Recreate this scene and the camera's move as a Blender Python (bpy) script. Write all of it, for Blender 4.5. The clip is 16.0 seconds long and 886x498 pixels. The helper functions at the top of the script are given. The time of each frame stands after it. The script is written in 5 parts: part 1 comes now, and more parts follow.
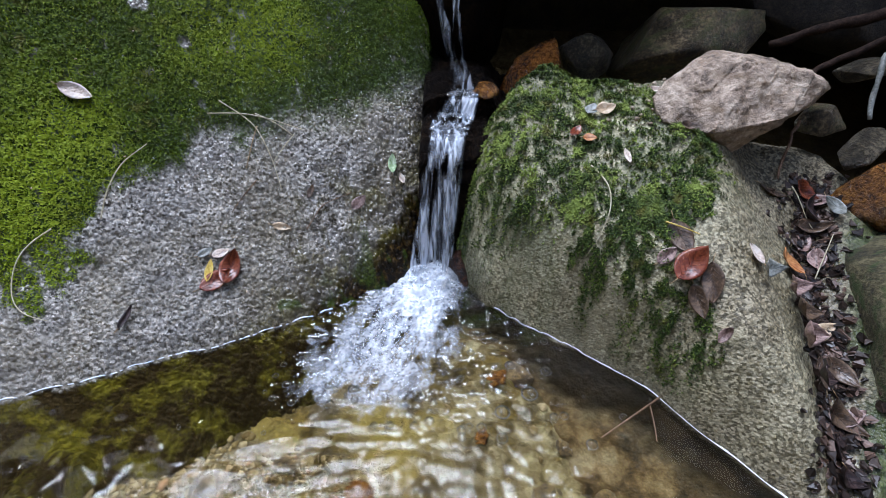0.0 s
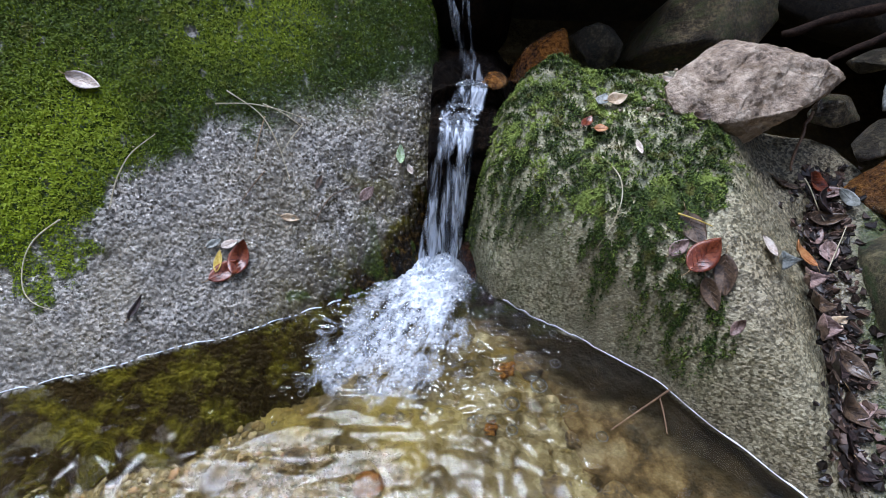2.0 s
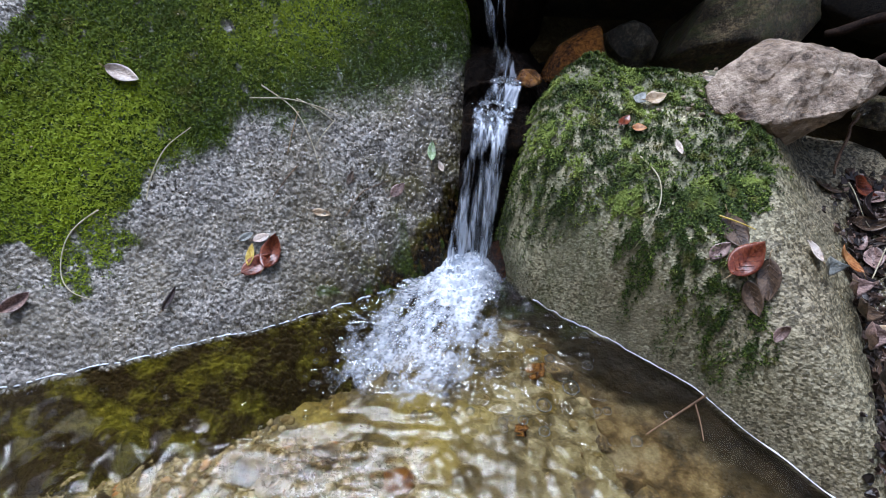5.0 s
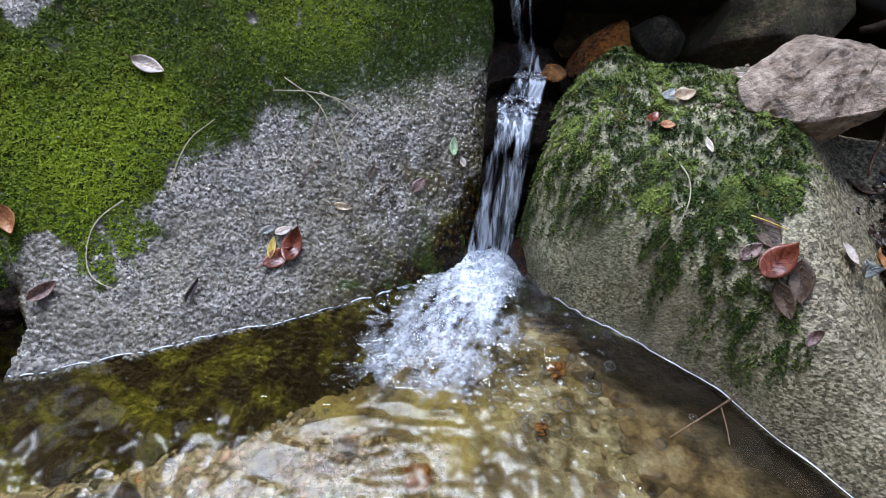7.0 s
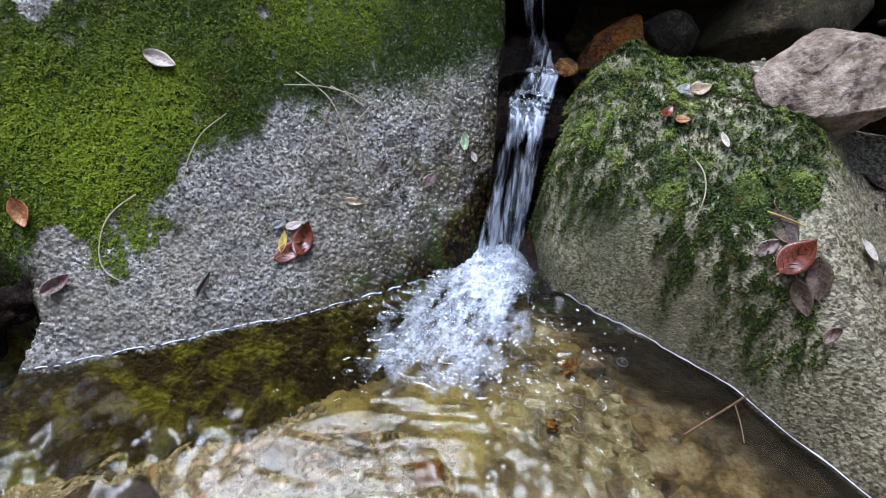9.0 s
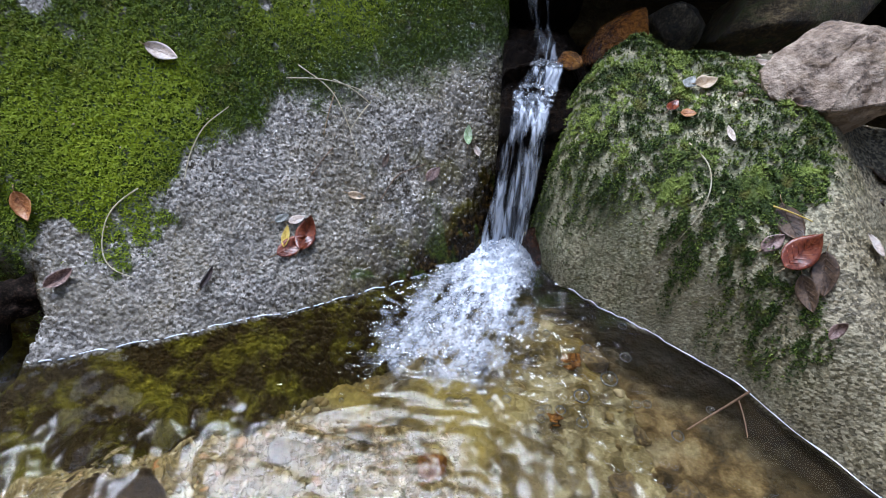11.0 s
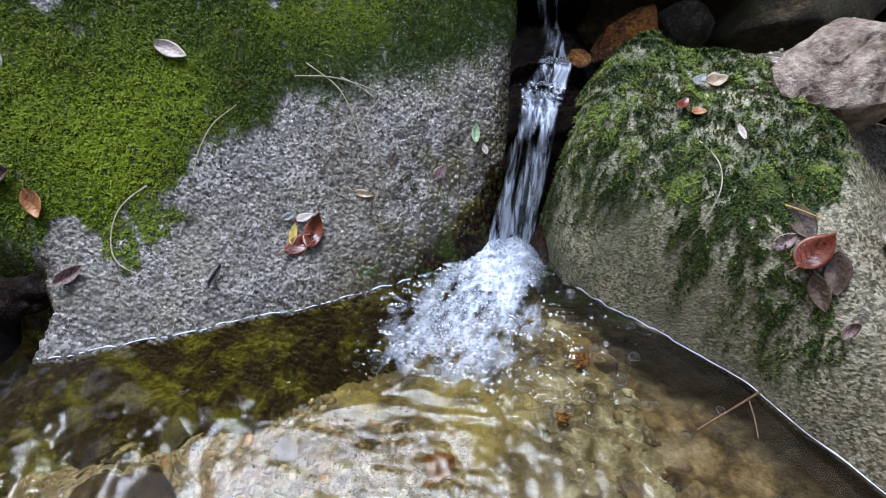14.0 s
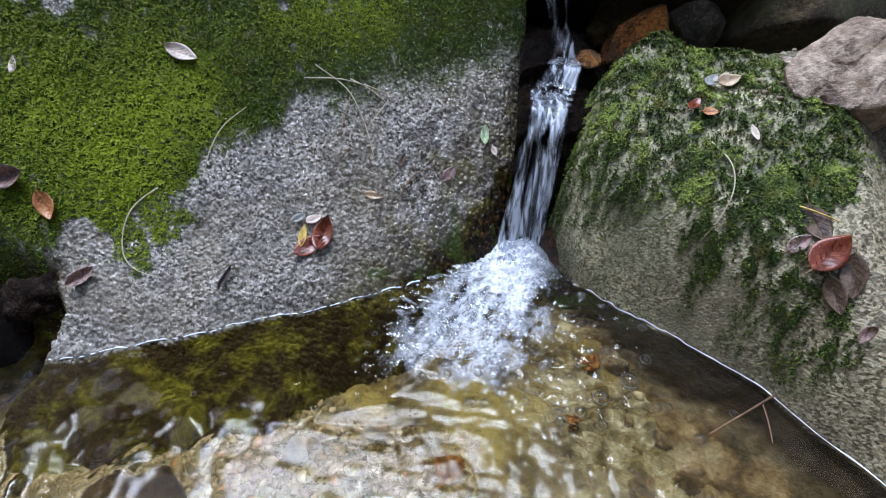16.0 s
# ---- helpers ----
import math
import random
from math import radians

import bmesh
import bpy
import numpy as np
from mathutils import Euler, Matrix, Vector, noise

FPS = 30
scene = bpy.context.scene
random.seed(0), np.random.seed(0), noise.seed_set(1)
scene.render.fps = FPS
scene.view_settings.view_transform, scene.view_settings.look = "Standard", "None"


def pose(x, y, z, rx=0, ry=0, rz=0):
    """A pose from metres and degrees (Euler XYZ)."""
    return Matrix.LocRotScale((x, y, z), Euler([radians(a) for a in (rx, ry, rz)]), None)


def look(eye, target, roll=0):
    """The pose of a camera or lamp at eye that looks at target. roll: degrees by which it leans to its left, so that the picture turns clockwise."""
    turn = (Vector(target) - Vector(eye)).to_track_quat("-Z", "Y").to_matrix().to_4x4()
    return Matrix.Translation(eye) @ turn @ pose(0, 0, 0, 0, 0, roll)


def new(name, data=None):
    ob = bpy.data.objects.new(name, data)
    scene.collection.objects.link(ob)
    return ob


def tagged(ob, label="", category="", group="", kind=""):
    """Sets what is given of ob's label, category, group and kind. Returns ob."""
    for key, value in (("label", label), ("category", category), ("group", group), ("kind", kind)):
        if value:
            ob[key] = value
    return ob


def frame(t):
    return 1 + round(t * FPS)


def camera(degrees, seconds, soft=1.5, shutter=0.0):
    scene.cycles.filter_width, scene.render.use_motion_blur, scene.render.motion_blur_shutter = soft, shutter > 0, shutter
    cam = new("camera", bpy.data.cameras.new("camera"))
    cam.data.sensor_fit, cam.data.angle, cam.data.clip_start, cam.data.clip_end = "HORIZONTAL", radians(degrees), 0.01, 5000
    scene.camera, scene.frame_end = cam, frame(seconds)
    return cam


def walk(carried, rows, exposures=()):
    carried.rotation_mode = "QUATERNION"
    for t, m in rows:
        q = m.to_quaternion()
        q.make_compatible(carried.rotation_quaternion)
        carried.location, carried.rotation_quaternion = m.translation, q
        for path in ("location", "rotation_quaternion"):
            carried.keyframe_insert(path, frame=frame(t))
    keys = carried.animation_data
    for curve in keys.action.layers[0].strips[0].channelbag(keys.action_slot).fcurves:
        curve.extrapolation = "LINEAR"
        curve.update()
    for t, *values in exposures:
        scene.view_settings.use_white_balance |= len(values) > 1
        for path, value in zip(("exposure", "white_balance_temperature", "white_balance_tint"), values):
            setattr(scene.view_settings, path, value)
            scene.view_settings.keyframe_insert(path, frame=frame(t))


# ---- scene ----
cam = camera(85.0, 16.0, soft=0.9)
PATH = [
    (0, 0.0, 0.0, 0.5482, 52.703, -1.272, 0.968),
    (0.5, -0.0018, 0.0004, 0.5467, 52.356, -1.209, 0.822),
    (1, -0.0039, 0.0004, 0.5452, 52.191, -0.935, 1.052),
    (1.5, -0.007, 0.0008, 0.5449, 51.762, -1.105, 1.03),
    (2, -0.0096, 0.0011, 0.5452, 51.806, -1.212, 1.319),
    (2.5, -0.0131, 0.002, 0.5434, 51.628, -1.063, 1.635),
    (3, -0.0168, 0.0022, 0.5423, 51.677, -1.033, 1.816),
    (3.5, -0.0208, 0.0027, 0.5416, 51.558, -0.891, 2.085),
    (4, -0.0257, 0.0024, 0.5415, 51.756, -0.961, 2.371),
    (6.5, -0.0493, 0.0054, 0.5376, 51.209, -1.177, 4.76),
    (7, -0.0524, 0.0059, 0.5364, 51.13, -1.115, 4.945),
    (7.5, -0.055, 0.0063, 0.5352, 51.014, -1.063, 5.16),
    (8, -0.0582, 0.0066, 0.5343, 50.857, -1.014, 5.304),
    (8.5, -0.0605, 0.006, 0.5338, 50.862, -0.991, 5.442),
    (9, -0.0612, 0.0065, 0.5334, 50.674, -0.902, 5.574),
    (11.5, -0.0643, 0.008, 0.5314, 49.931, -0.871, 5.939),
    (12, -0.0649, 0.0083, 0.5311, 49.869, -0.854, 6.133),
    (12.5, -0.0657, 0.0082, 0.5311, 50.019, -0.847, 6.211),
    (13, -0.0671, 0.0083, 0.531, 49.843, -0.886, 6.269),
    (13.5, -0.0683, 0.0081, 0.5302, 49.893, -0.723, 6.299),
    (14, -0.0687, 0.0081, 0.5297, 49.901, -0.668, 6.28),
    (14.5, -0.0695, 0.009, 0.5288, 49.87, -0.506, 6.486),
    (15, -0.0707, 0.0087, 0.5285, 49.938, -0.47, 6.601),
    (15.5, -0.0725, 0.0085, 0.5285, 49.94, -0.33, 6.727),
    (16, -0.0734, 0.0089, 0.5284, 50.098, -0.226, 6.861),
]
walk(cam, [(t, pose(x, y, z, rx, ry, rz)) for t, x, y, z, rx, ry, rz in PATH])

# ---- light: an open shade under a bright, veiled sky ----
SUN_EL, SUN_AZ = radians(70), radians(-32)
sky_world = bpy.data.worlds.new("sky")
scene.world = sky_world
sky_world.use_nodes = True
_wn, _wl = sky_world.node_tree.nodes, sky_world.node_tree.links
_sky = _wn.new("ShaderNodeTexSky")
_sky.sky_type, _sky.sun_disc = "NISHITA", False
_sky.dust_density, _sky.ozone_density = 2.0, 1.0
_sky.sun_elevation, _sky.sun_rotation = SUN_EL, SUN_AZ
_wl.new(_sky.outputs[0], _wn["Background"].inputs[0])
_wn["Background"].inputs[1].default_value = 0.20
sun = new("sun", bpy.data.lights.new("sun", "SUN"))
sun.data.energy, sun.data.angle, sun.data.color = 3.5, radians(33), (0.79, 0.93, 1.24)
# the sun's direction as the sky names it: rotation 0 is +y, turning to +x
_to_sun = Vector((math.sin(SUN_AZ) * math.cos(SUN_EL), math.cos(SUN_AZ) * math.cos(SUN_EL), math.sin(SUN_EL)))
sun.matrix_world = look(_to_sun * 20, (0, 0, 0))
scene.view_settings.exposure = 0.45

# ---- the lie of the land, as functions of the plan ----
def hashed(i, j, k):
    h = (i.astype(np.int64) * 374761393 + j.astype(np.int64) * 668265263 + k.astype(np.int64) * 1274126177) & 0xFFFFFFFF
    h = ((h ^ (h >> 13)) * 1103515245) & 0xFFFFFFFF
    h = ((h ^ (h >> 16)) * 2654435761) & 0xFFFFFFFF
    return ((h ^ (h >> 15)) & 0xFFFFFF) / float(0xFFFFFF)


def grain(x, y, z=0.0, size=1.0, seed=0):
    """Smooth noise from -1 to 1 with lumps of that size."""
    x, y, z = np.broadcast_arrays(np.asarray(x, float) / size + 31.7 * (seed % 97), np.asarray(y, float) / size + 11.3, np.asarray(z, float) / size + 5.1)
    i, j, k = np.floor(x), np.floor(y), np.floor(z)
    u, v, w = [a * a * a * (a * (a * 6 - 15) + 10) for a in (x - i, y - j, z - k)]
    total = 0.0
    for a in (0, 1):
        for b in (0, 1):
            for c in (0, 1):
                total = total + hashed(i + a, j + b, k + c) * (u if a else 1 - u) * (v if b else 1 - v) * (w if c else 1 - w)
    return 2 * total - 1


def rough(x, y, z=0.0, size=1.0, octaves=4, seed=0, gain=0.5):
    total, amp, norm = 0.0, 1.0, 0.0
    for o in range(octaves):
        total = total + amp * grain(x, y, z, size / 2 ** o, seed + 7 * o)
        norm += amp
        amp *= gain
    return total / norm


def cells(x, y, size, seed=0):
    """Distance to the nearest of scattered points, in cells: 0 at a point."""
    x, y = np.broadcast_arrays(np.asarray(x, float) / size, np.asarray(y, float) / size)
    i, j = np.floor(x), np.floor(y)
    best = np.full(x.shape, 9.0)
    for a in (-1, 0, 1):
        for b in (-1, 0, 1):
            px = i + a + hashed(i + a, j + b, np.full(x.shape, 3 + seed))
            py = j + b + hashed(i + a, j + b, np.full(x.shape, 91 + seed))
            best = np.minimum(best, (px - x) ** 2 + (py - y) ** 2)
    return np.sqrt(best)


def crumbs(x, y, size, seed=0):
    """Packed grains, each with a height of its own and a rounded top: 0 to about 1."""
    x, y = np.broadcast_arrays(np.asarray(x, float) / size, np.asarray(y, float) / size)
    i, j = np.floor(x), np.floor(y)
    best, own = np.full(x.shape, 9.0), np.zeros(x.shape)
    for a in (-1, 0, 1):
        for b in (-1, 0, 1):
            px = i + a + hashed(i + a, j + b, np.full(x.shape, 3 + seed))
            py = j + b + hashed(i + a, j + b, np.full(x.shape, 91 + seed))
            d = (px - x) ** 2 + (py - y) ** 2
            own = np.where(d < best, hashed(i + a, j + b, np.full(x.shape, 57 + seed)), own)
            best = np.minimum(best, d)
    return 0.5 * own + 1.1 * (0.42 - np.minimum(best, 0.75))


def ramp(a, b, x):
    t = np.clip((np.asarray(x, float) - a) / (b - a), 0, 1)
    return t * t * (3 - 2 * t)


def inside(x, y, ring):
    """Signed distance to a closed ring of plan points: positive inside."""
    x, y = np.broadcast_arrays(np.asarray(x, float), np.asarray(y, float))
    near, odd = np.full(x.shape, 1e9), np.zeros(x.shape, bool)
    for (ax, ay), (bx, by) in zip(ring, ring[1:] + ring[:1]):
        ex, ey = bx - ax, by - ay
        t = np.clip(((x - ax) * ex + (y - ay) * ey) / (ex * ex + ey * ey), 0, 1)
        near = np.minimum(near, np.hypot(x - ax - t * ex, y - ay - t * ey))
        cross = (ay > y) != (by > y)
        odd ^= cross & (x < ax + (y - ay) * ex / (ey if ey else 1e-9))
    return np.where(odd, near, -near)


# the sloping slab: one plane that faces the pool, its edge along the channel rounded over
def slab_edge(y):
    return np.interp(y, [0.20, 0.50, 0.565, 0.625, 0.70, 0.76, 0.85, 1.0, 1.5], [-0.19, -0.125, -0.076, -0.041, -0.026, -0.022, -0.026, -0.036, -0.03])


def slab_brow(y):
    """Where the face turns under, towards the foot of the fall."""
    return np.interp(y, [0.40, 0.547, 0.58, 0.60, 0.632, 0.669, 0.704, 0.742, 0.80], [-0.33, -0.198, -0.166, -0.148, -0.118, -0.090, -0.072, -0.034, -0.01])


MOSS_LINE = [(-1.2, 0.40), (-0.75, 0.42), (-0.63, 0.46), (-0.585, 0.50), (-0.555, 0.54), (-0.523, 0.572), (-0.493, 0.606), (-0.425, 0.662), (-0.383, 0.70), (-0.318, 0.716), (-0.253, 0.748), (-0.181, 0.762), (-0.11, 0.816), (-0.053, 0.862), (0.0, 0.9)]


def slab_moss(x, y):
    """How thick the moss grows on the slab, 0 to 1."""
    line = np.interp(x, [p[0] for p in MOSS_LINE], [p[1] for p in MOSS_LINE])
    off = y - line + 0.026 * rough(x, y, 0, 0.06, 3, 3) + 0.014 * rough(x, y, 0, 0.016, 2, 5)
    m = ramp(-0.016, 0.022 + 0.03 * ramp(-0.42, -0.28, x), off) * ramp(0.455, 0.485, y + 0.02 * grain(x, y, 0, 0.03, 6) + 0.25 * ramp(-0.72, -0.62, x))
    for cx, cy, r in ((-0.545, 0.525, 0.042), (-0.59, 0.50, 0.036), (-0.565, 0.48, 0.026), (-0.70, 0.468, 0.036), (-0.74, 0.455, 0.03)):
        m = np.maximum(m, 0.8 * ramp(0.7, 0.2, np.hypot(x - cx, y - cy) / r / 1.6 + 0.35 * grain(x, y, 0, 0.012, 8)))
    # worn through to the stone
    for cx, cy, rx, ry in ((-0.80, 0.765, 0.11, 0.062), (-0.64, 0.475, 0.035, 0.022), (-0.424, 0.812, 0.010, 0.006), (-0.50, 0.845, 0.016, 0.009)):
        m = m * ramp(0.75, 1.1, np.hypot((x - cx) / rx, (y - cy) / ry) + 0.35 * grain(x, y, 0, 0.02, 9))
    # tufts in the wet rim above the water
    z = -0.565 - 0.345 * x + 0.913 * y
    rim = ramp(0.045, 0.012, z + 0.02 * grain(x, y, 0, 0.03, 13)) * ramp(-0.5, -0.3, x) * ramp(0.08, 0.3, rough(x, y, 0, 0.03, 3, 14)) + ramp(0.14, 0.05, slab_edge(y) - x) * ramp(0.14, 0.06, z) * ramp(0.05, 0.3, rough(x, y, 0, 0.028, 3, 18))
    m = np.maximum(m, 0.75 * np.clip(rim, 0, 1) * ramp(0.0, 0.006, z))
    specks = ramp(0.72, 0.80, rough(x, y, 0, 0.022, 3, 12) * 0.5 + 0.5)
    return m * (1 - 0.6 * specks)


def slab(x, y, fine=True):
    x, y = np.asarray(x, float), np.asarray(y, float)
    z = -0.565 - 0.345 * x + 0.913 * y
    # it swells towards its foot
    z = z + np.interp(x, [-0.7, -0.57, -0.5, -0.42, -0.34, -0.26, -0.2, -0.1], [0.03, 0.034, 0.031, 0.027, 0.021, 0.013, 0.010, 0.0]) * ramp(0.095, 0.0, z)
    z = np.where(y > 0.98, z - 0.6 * np.maximum(y - 0.98, 0), z)
    z = z + 0.006 * grain(x, y, 0, 0.22, 1) + 0.003 * grain(x, y, 0, 0.09, 2)
    e = np.clip(slab_edge(y) - x, 0, None)
    turn = x - slab_brow(y)
    z = z - 0.45 * np.logaddexp(0, np.clip(turn / 0.010, -40, 40)) * 0.010 * ramp(0.78, 0.70, y)
    r = 0.045
    z = z - np.where(e < r, r * 1.3 * (1 - np.sqrt(np.clip(1 - (1 - e / r) ** 2, 0, 1))), 0)
    # it breaks off at its far end and behind
    z = z - 1.1 * ramp(-1.02, -1.32, x) - 1.1 * ramp(1.35, 1.72, y)
    # the hollow under its low corner
    z = z - 0.16 * ramp(-0.645, -0.69, x + 0.02 * grain(x, y, 0, 0.05, 4)) * ramp(0.455, 0.42, y)
    if fine:
        m = slab_moss(x, y)
        worn = 0.5 + 0.7 * rough(x, y, 0, 0.05, 2, 15)
        z = z + (1 - m) * ((0.0066 + 0.0050 * worn) * crumbs(x, y * 1.37, 0.0078, 1) + 0.0026 * crumbs(x + 0.3 * y, y * 1.37, 0.0046, 2) + 0.008 * rough(x, y, 0, 0.03, 3, 16) - 0.002)
        z = z + m * (0.005 + 0.008 * rough(x, y, 0, 0.05, 4, 7, 0.6) + 0.002 * (0.5 - cells(x, y, 0.008, 17)) + 0.0012 * grain(x, y, 0, 0.0035, 11))
        pits = ramp(0.45, 0.75, rough(x, y, 0, 0.035, 3, 21))
        z = z - 0.003 * pits * (1 - m)
    return z


# the rounded boulder across the channel
BOULDER_RING = [(0.064, 0.57), (0.12, 0.528), (0.178, 0.487), (0.23, 0.446), (0.275, 0.41), (0.34, 0.322), (0.375, 0.27), (0.46, 0.13), (0.62, 0.2),
                (0.80, 0.45), (0.78, 0.75), (0.42, 0.93), (0.27, 0.91), (0.15, 0.885), (0.075, 0.855), (0.032, 0.79), (0.012, 0.71), (0.016, 0.645), (0.038, 0.605)]


def boulder(x, y, fine=True):
    x, y = np.asarray(x, float), np.asarray(y, float)
    e = inside(x, y, BOULDER_RING)
    e = e + np.where(e > 0, 0.004, 0.016) * rough(x, y, 0, 0.05, 3, 31) * ramp(0.0, 0.02, np.abs(e)) + 0.003 * grain(x, y, 0, 0.05, 32)
    top = -0.016 + 0.11 * x + 0.37 * y - 0.11 * ramp(0.34, 0.53, x) - 0.10 * ramp(0.60, 0.75, x) - 0.02 * ramp(0.5, 0.3, y) + 0.006 * grain(x, y, 0, 0.1, 33) - 0.09 * ramp(0.76, 0.90, y) * ramp(0.14, 0.24, x) + 0.034 * np.exp(-((x - 0.165) / 0.065) ** 2 - ((y - 0.86) / 0.07) ** 2)
    line = np.interp(y, [0.2, 0.30, 0.40, 0.46, 0.57, 0.66, 0.75], [0.44, 0.462, 0.498, 0.497, 0.537, 0.575, 0.60])
    top = top - 0.028 * np.exp(-((x - line) / 0.032) ** 2) * ramp(0.75, 0.66, y)
    w = 1 - np.exp(-np.maximum(e, 0) / 0.022)
    z = -0.1 + (top + 0.1) * w
    foot = np.minimum(-0.1 + (top + 0.1) * 0.3447, 0) + (e - 0.0093) * (1.3 - 0.75 * ramp(0.09, 0.19, x))
    z = np.where(e < 0.0093, foot, z)
    if fine:
        m = boulder_moss(x, y)
        z = z + (1 - m) * (0.0010 * crumbs(x, y, 0.0074, 5) + 0.005 * rough(x, y, 0, 0.028, 3, 38) - 0.002)
        z = z + m * (0.003 + 0.005 * rough(x, y, 0, 0.022, 3, 37) + 0.003 * (0.5 - cells(x, y, 0.009, 47)))
    return z


def boulder_moss(x, y):
    x, y = np.asarray(x, float), np.asarray(y, float)
    # a cap over the crown, and a tongue that runs down towards the pool
    cap = ramp(-0.025, 0.03, inside(x, y, [(0.0, 0.64), (0.07, 0.60), (0.13, 0.585), (0.20, 0.535), (0.30, 0.52), (0.37, 0.56), (0.395, 0.62), (0.335, 0.72), (0.27, 0.88), (0.2, 0.90), (0.0, 0.82)]) + 0.035 * rough(x, y, 0, 0.05, 4, 41))
    tongue = ramp(-0.02, 0.02, inside(x, y, [(0.174, 0.561), (0.233, 0.581), (0.32, 0.54), (0.2956, 0.4755), (0.323, 0.4245), (0.33, 0.385), (0.2986, 0.415), (0.255, 0.4615), (0.2, 0.497), (0.165, 0.534)]) + 0.025 * rough(x, y, 0, 0.04, 4, 43))
    gaps = ramp(-0.10, 0.22, rough(x, y, 0, 0.020, 5, 45, 0.9) + 0.10)
    for cx, cy, r in ((0.18, 0.765, 0.032), (0.245, 0.665, 0.035), (0.25, 0.60, 0.03), (0.285, 0.565, 0.03), (0.215, 0.56, 0.022), (0.31, 0.60, 0.02)):
        gaps = gaps * (1 - 0.8 * np.exp(-((x - cx) ** 2 + (y - cy) ** 2) / r ** 2) * ramp(-0.35, 0.15, grain(x, y, 0, 0.007, 48)))
    gaps = gaps * (1 - 0.55 * ramp(0.24, 0.32, x) * ramp(0.64, 0.70, y))
    specks = ramp(-0.32, 0.0, rough(x, y, 0, 0.008, 2, 49, 0.7))
    return np.clip(np.maximum(cap, 0.62 * tongue) * (0.24 + 0.76 * gaps) * (0.25 + 0.75 * specks), 0, 1)


# the bed of the pool
def bed(x, y):
    z = -0.120 + 0.060 * ramp(-0.06, 0.06, x) * ramp(0.25, 0.5, y) + 0.012 * rough(x, y, 0, 0.12, 3, 51)
    far = np.hypot(np.asarray(x) - 0.0, np.asarray(y) - 0.2)
    # past 3.2 m it climbs steeply: unseen slopes added to block low sky
    z = z + 0.35 * ramp(1.0, 3.0, far) + 0.5 * np.maximum(np.asarray(y) - 1.0, 0) + 0.72 * np.maximum(far - 3.2, 0) * (1 + 0.12 * rough(x, y, 0, 6.0, 3, 53))
    return z

# ---- materials ----
class Nodes:
    """Short hands for a node material."""

    def __init__(self, name):
        self.m = bpy.data.materials.new(name)
        self.m.use_nodes = True
        self.t = self.m.node_tree
        self.b = self.t.nodes["Principled BSDF"]
        self.out = self.t.nodes["Material Output"]
        self.co = self.t.nodes.new("ShaderNodeTexCoord").outputs["Object"]

    def put(self, socket, value):
        if isinstance(value, bpy.types.NodeSocket):
            self.t.links.new(value, socket)
        else:
            socket.default_value = value

    def noise(self, size, detail=4.0, rough=0.55, co=None, out=0, distort=0.0):
        n = self.t.nodes.new("ShaderNodeTexNoise")
        self.put(n.inputs["Vector"], co or self.co)
        n.inputs["Scale"].default_value, n.inputs["Detail"].default_value = 1.0 / size, detail
        n.inputs["Roughness"].default_value, n.inputs["Distortion"].default_value = rough, distort
        return n.outputs[out]

    def cell(self, size, out="Distance", feature="F1", co=None):
        n = self.t.nodes.new("ShaderNodeTexVoronoi")
        n.feature = feature
        self.put(n.inputs["Vector"], co or self.co)
        n.inputs["Scale"].default_value = 1.0 / size
        return n.outputs[out]

    def stretch(self, sx, sy, sz):
        n = self.t.nodes.new("ShaderNodeMapping")
        self.put(n.inputs["Vector"], self.co)
        n.inputs["Scale"].default_value = (sx, sy, sz)
        return n.outputs[0]

    def ramp(self, value, stops):
        n = self.t.nodes.new("ShaderNodeValToRGB")
        self.put(n.inputs[0], value)
        e = n.color_ramp.elements
        while len(e) < len(stops):
            e.new(0.5)
        for el, (p, c) in zip(e, stops):
            el.position, el.color = p, (*c, 1) if isinstance(c, tuple) else (c, c, c, 1)
        return n.outputs[0]

    def mix(self, f, a, b, how="MIX"):
        n = self.t.nodes.new("ShaderNodeMix")
        n.data_type, n.blend_type = "RGBA", how
        self.put(n.inputs[0], f)
        for s, v in ((n.inputs[6], a), (n.inputs[7], b)):
            self.put(s, (*v, 1) if isinstance(v, tuple) else v)
        return n.outputs[2]

    def math(self, how, a, b=0.0):
        n = self.t.nodes.new("ShaderNodeMath")
        n.operation = how
        self.put(n.inputs[0], a), self.put(n.inputs[1], b)
        return n.outputs[0]

    def attr(self, name):
        n = self.t.nodes.new("ShaderNodeAttribute")
        n.attribute_name = name
        return n.outputs["Fac"]

    def island(self):
        return self.t.nodes.new("ShaderNodeNewGeometry").outputs["Random Per Island"]

    def each(self):
        return self.t.nodes.new("ShaderNodeObjectInfo").outputs["Random"]

    def bump(self, height, strength=0.5, distance=0.002, under=None):
        n = self.t.nodes.new("ShaderNodeBump")
        self.put(n.inputs["Strength"], strength)
        n.inputs["Distance"].default_value = distance
        self.put(n.inputs["Height"], height)
        if under is not None:
            self.put(n.inputs["Normal"], under)
        return n.outputs[0]

    def done(self, colour, roughness=0.7, normal=None, **more):
        self.put(self.b.inputs["Base Color"], (*colour, 1) if isinstance(colour, tuple) else colour)
        self.put(self.b.inputs["Roughness"], roughness)
        if normal is not None:
            self.put(self.b.inputs["Normal"], normal)
        for k, v in more.items():
            self.put(self.b.inputs[k.replace("_", " ")], v)
        return self.m


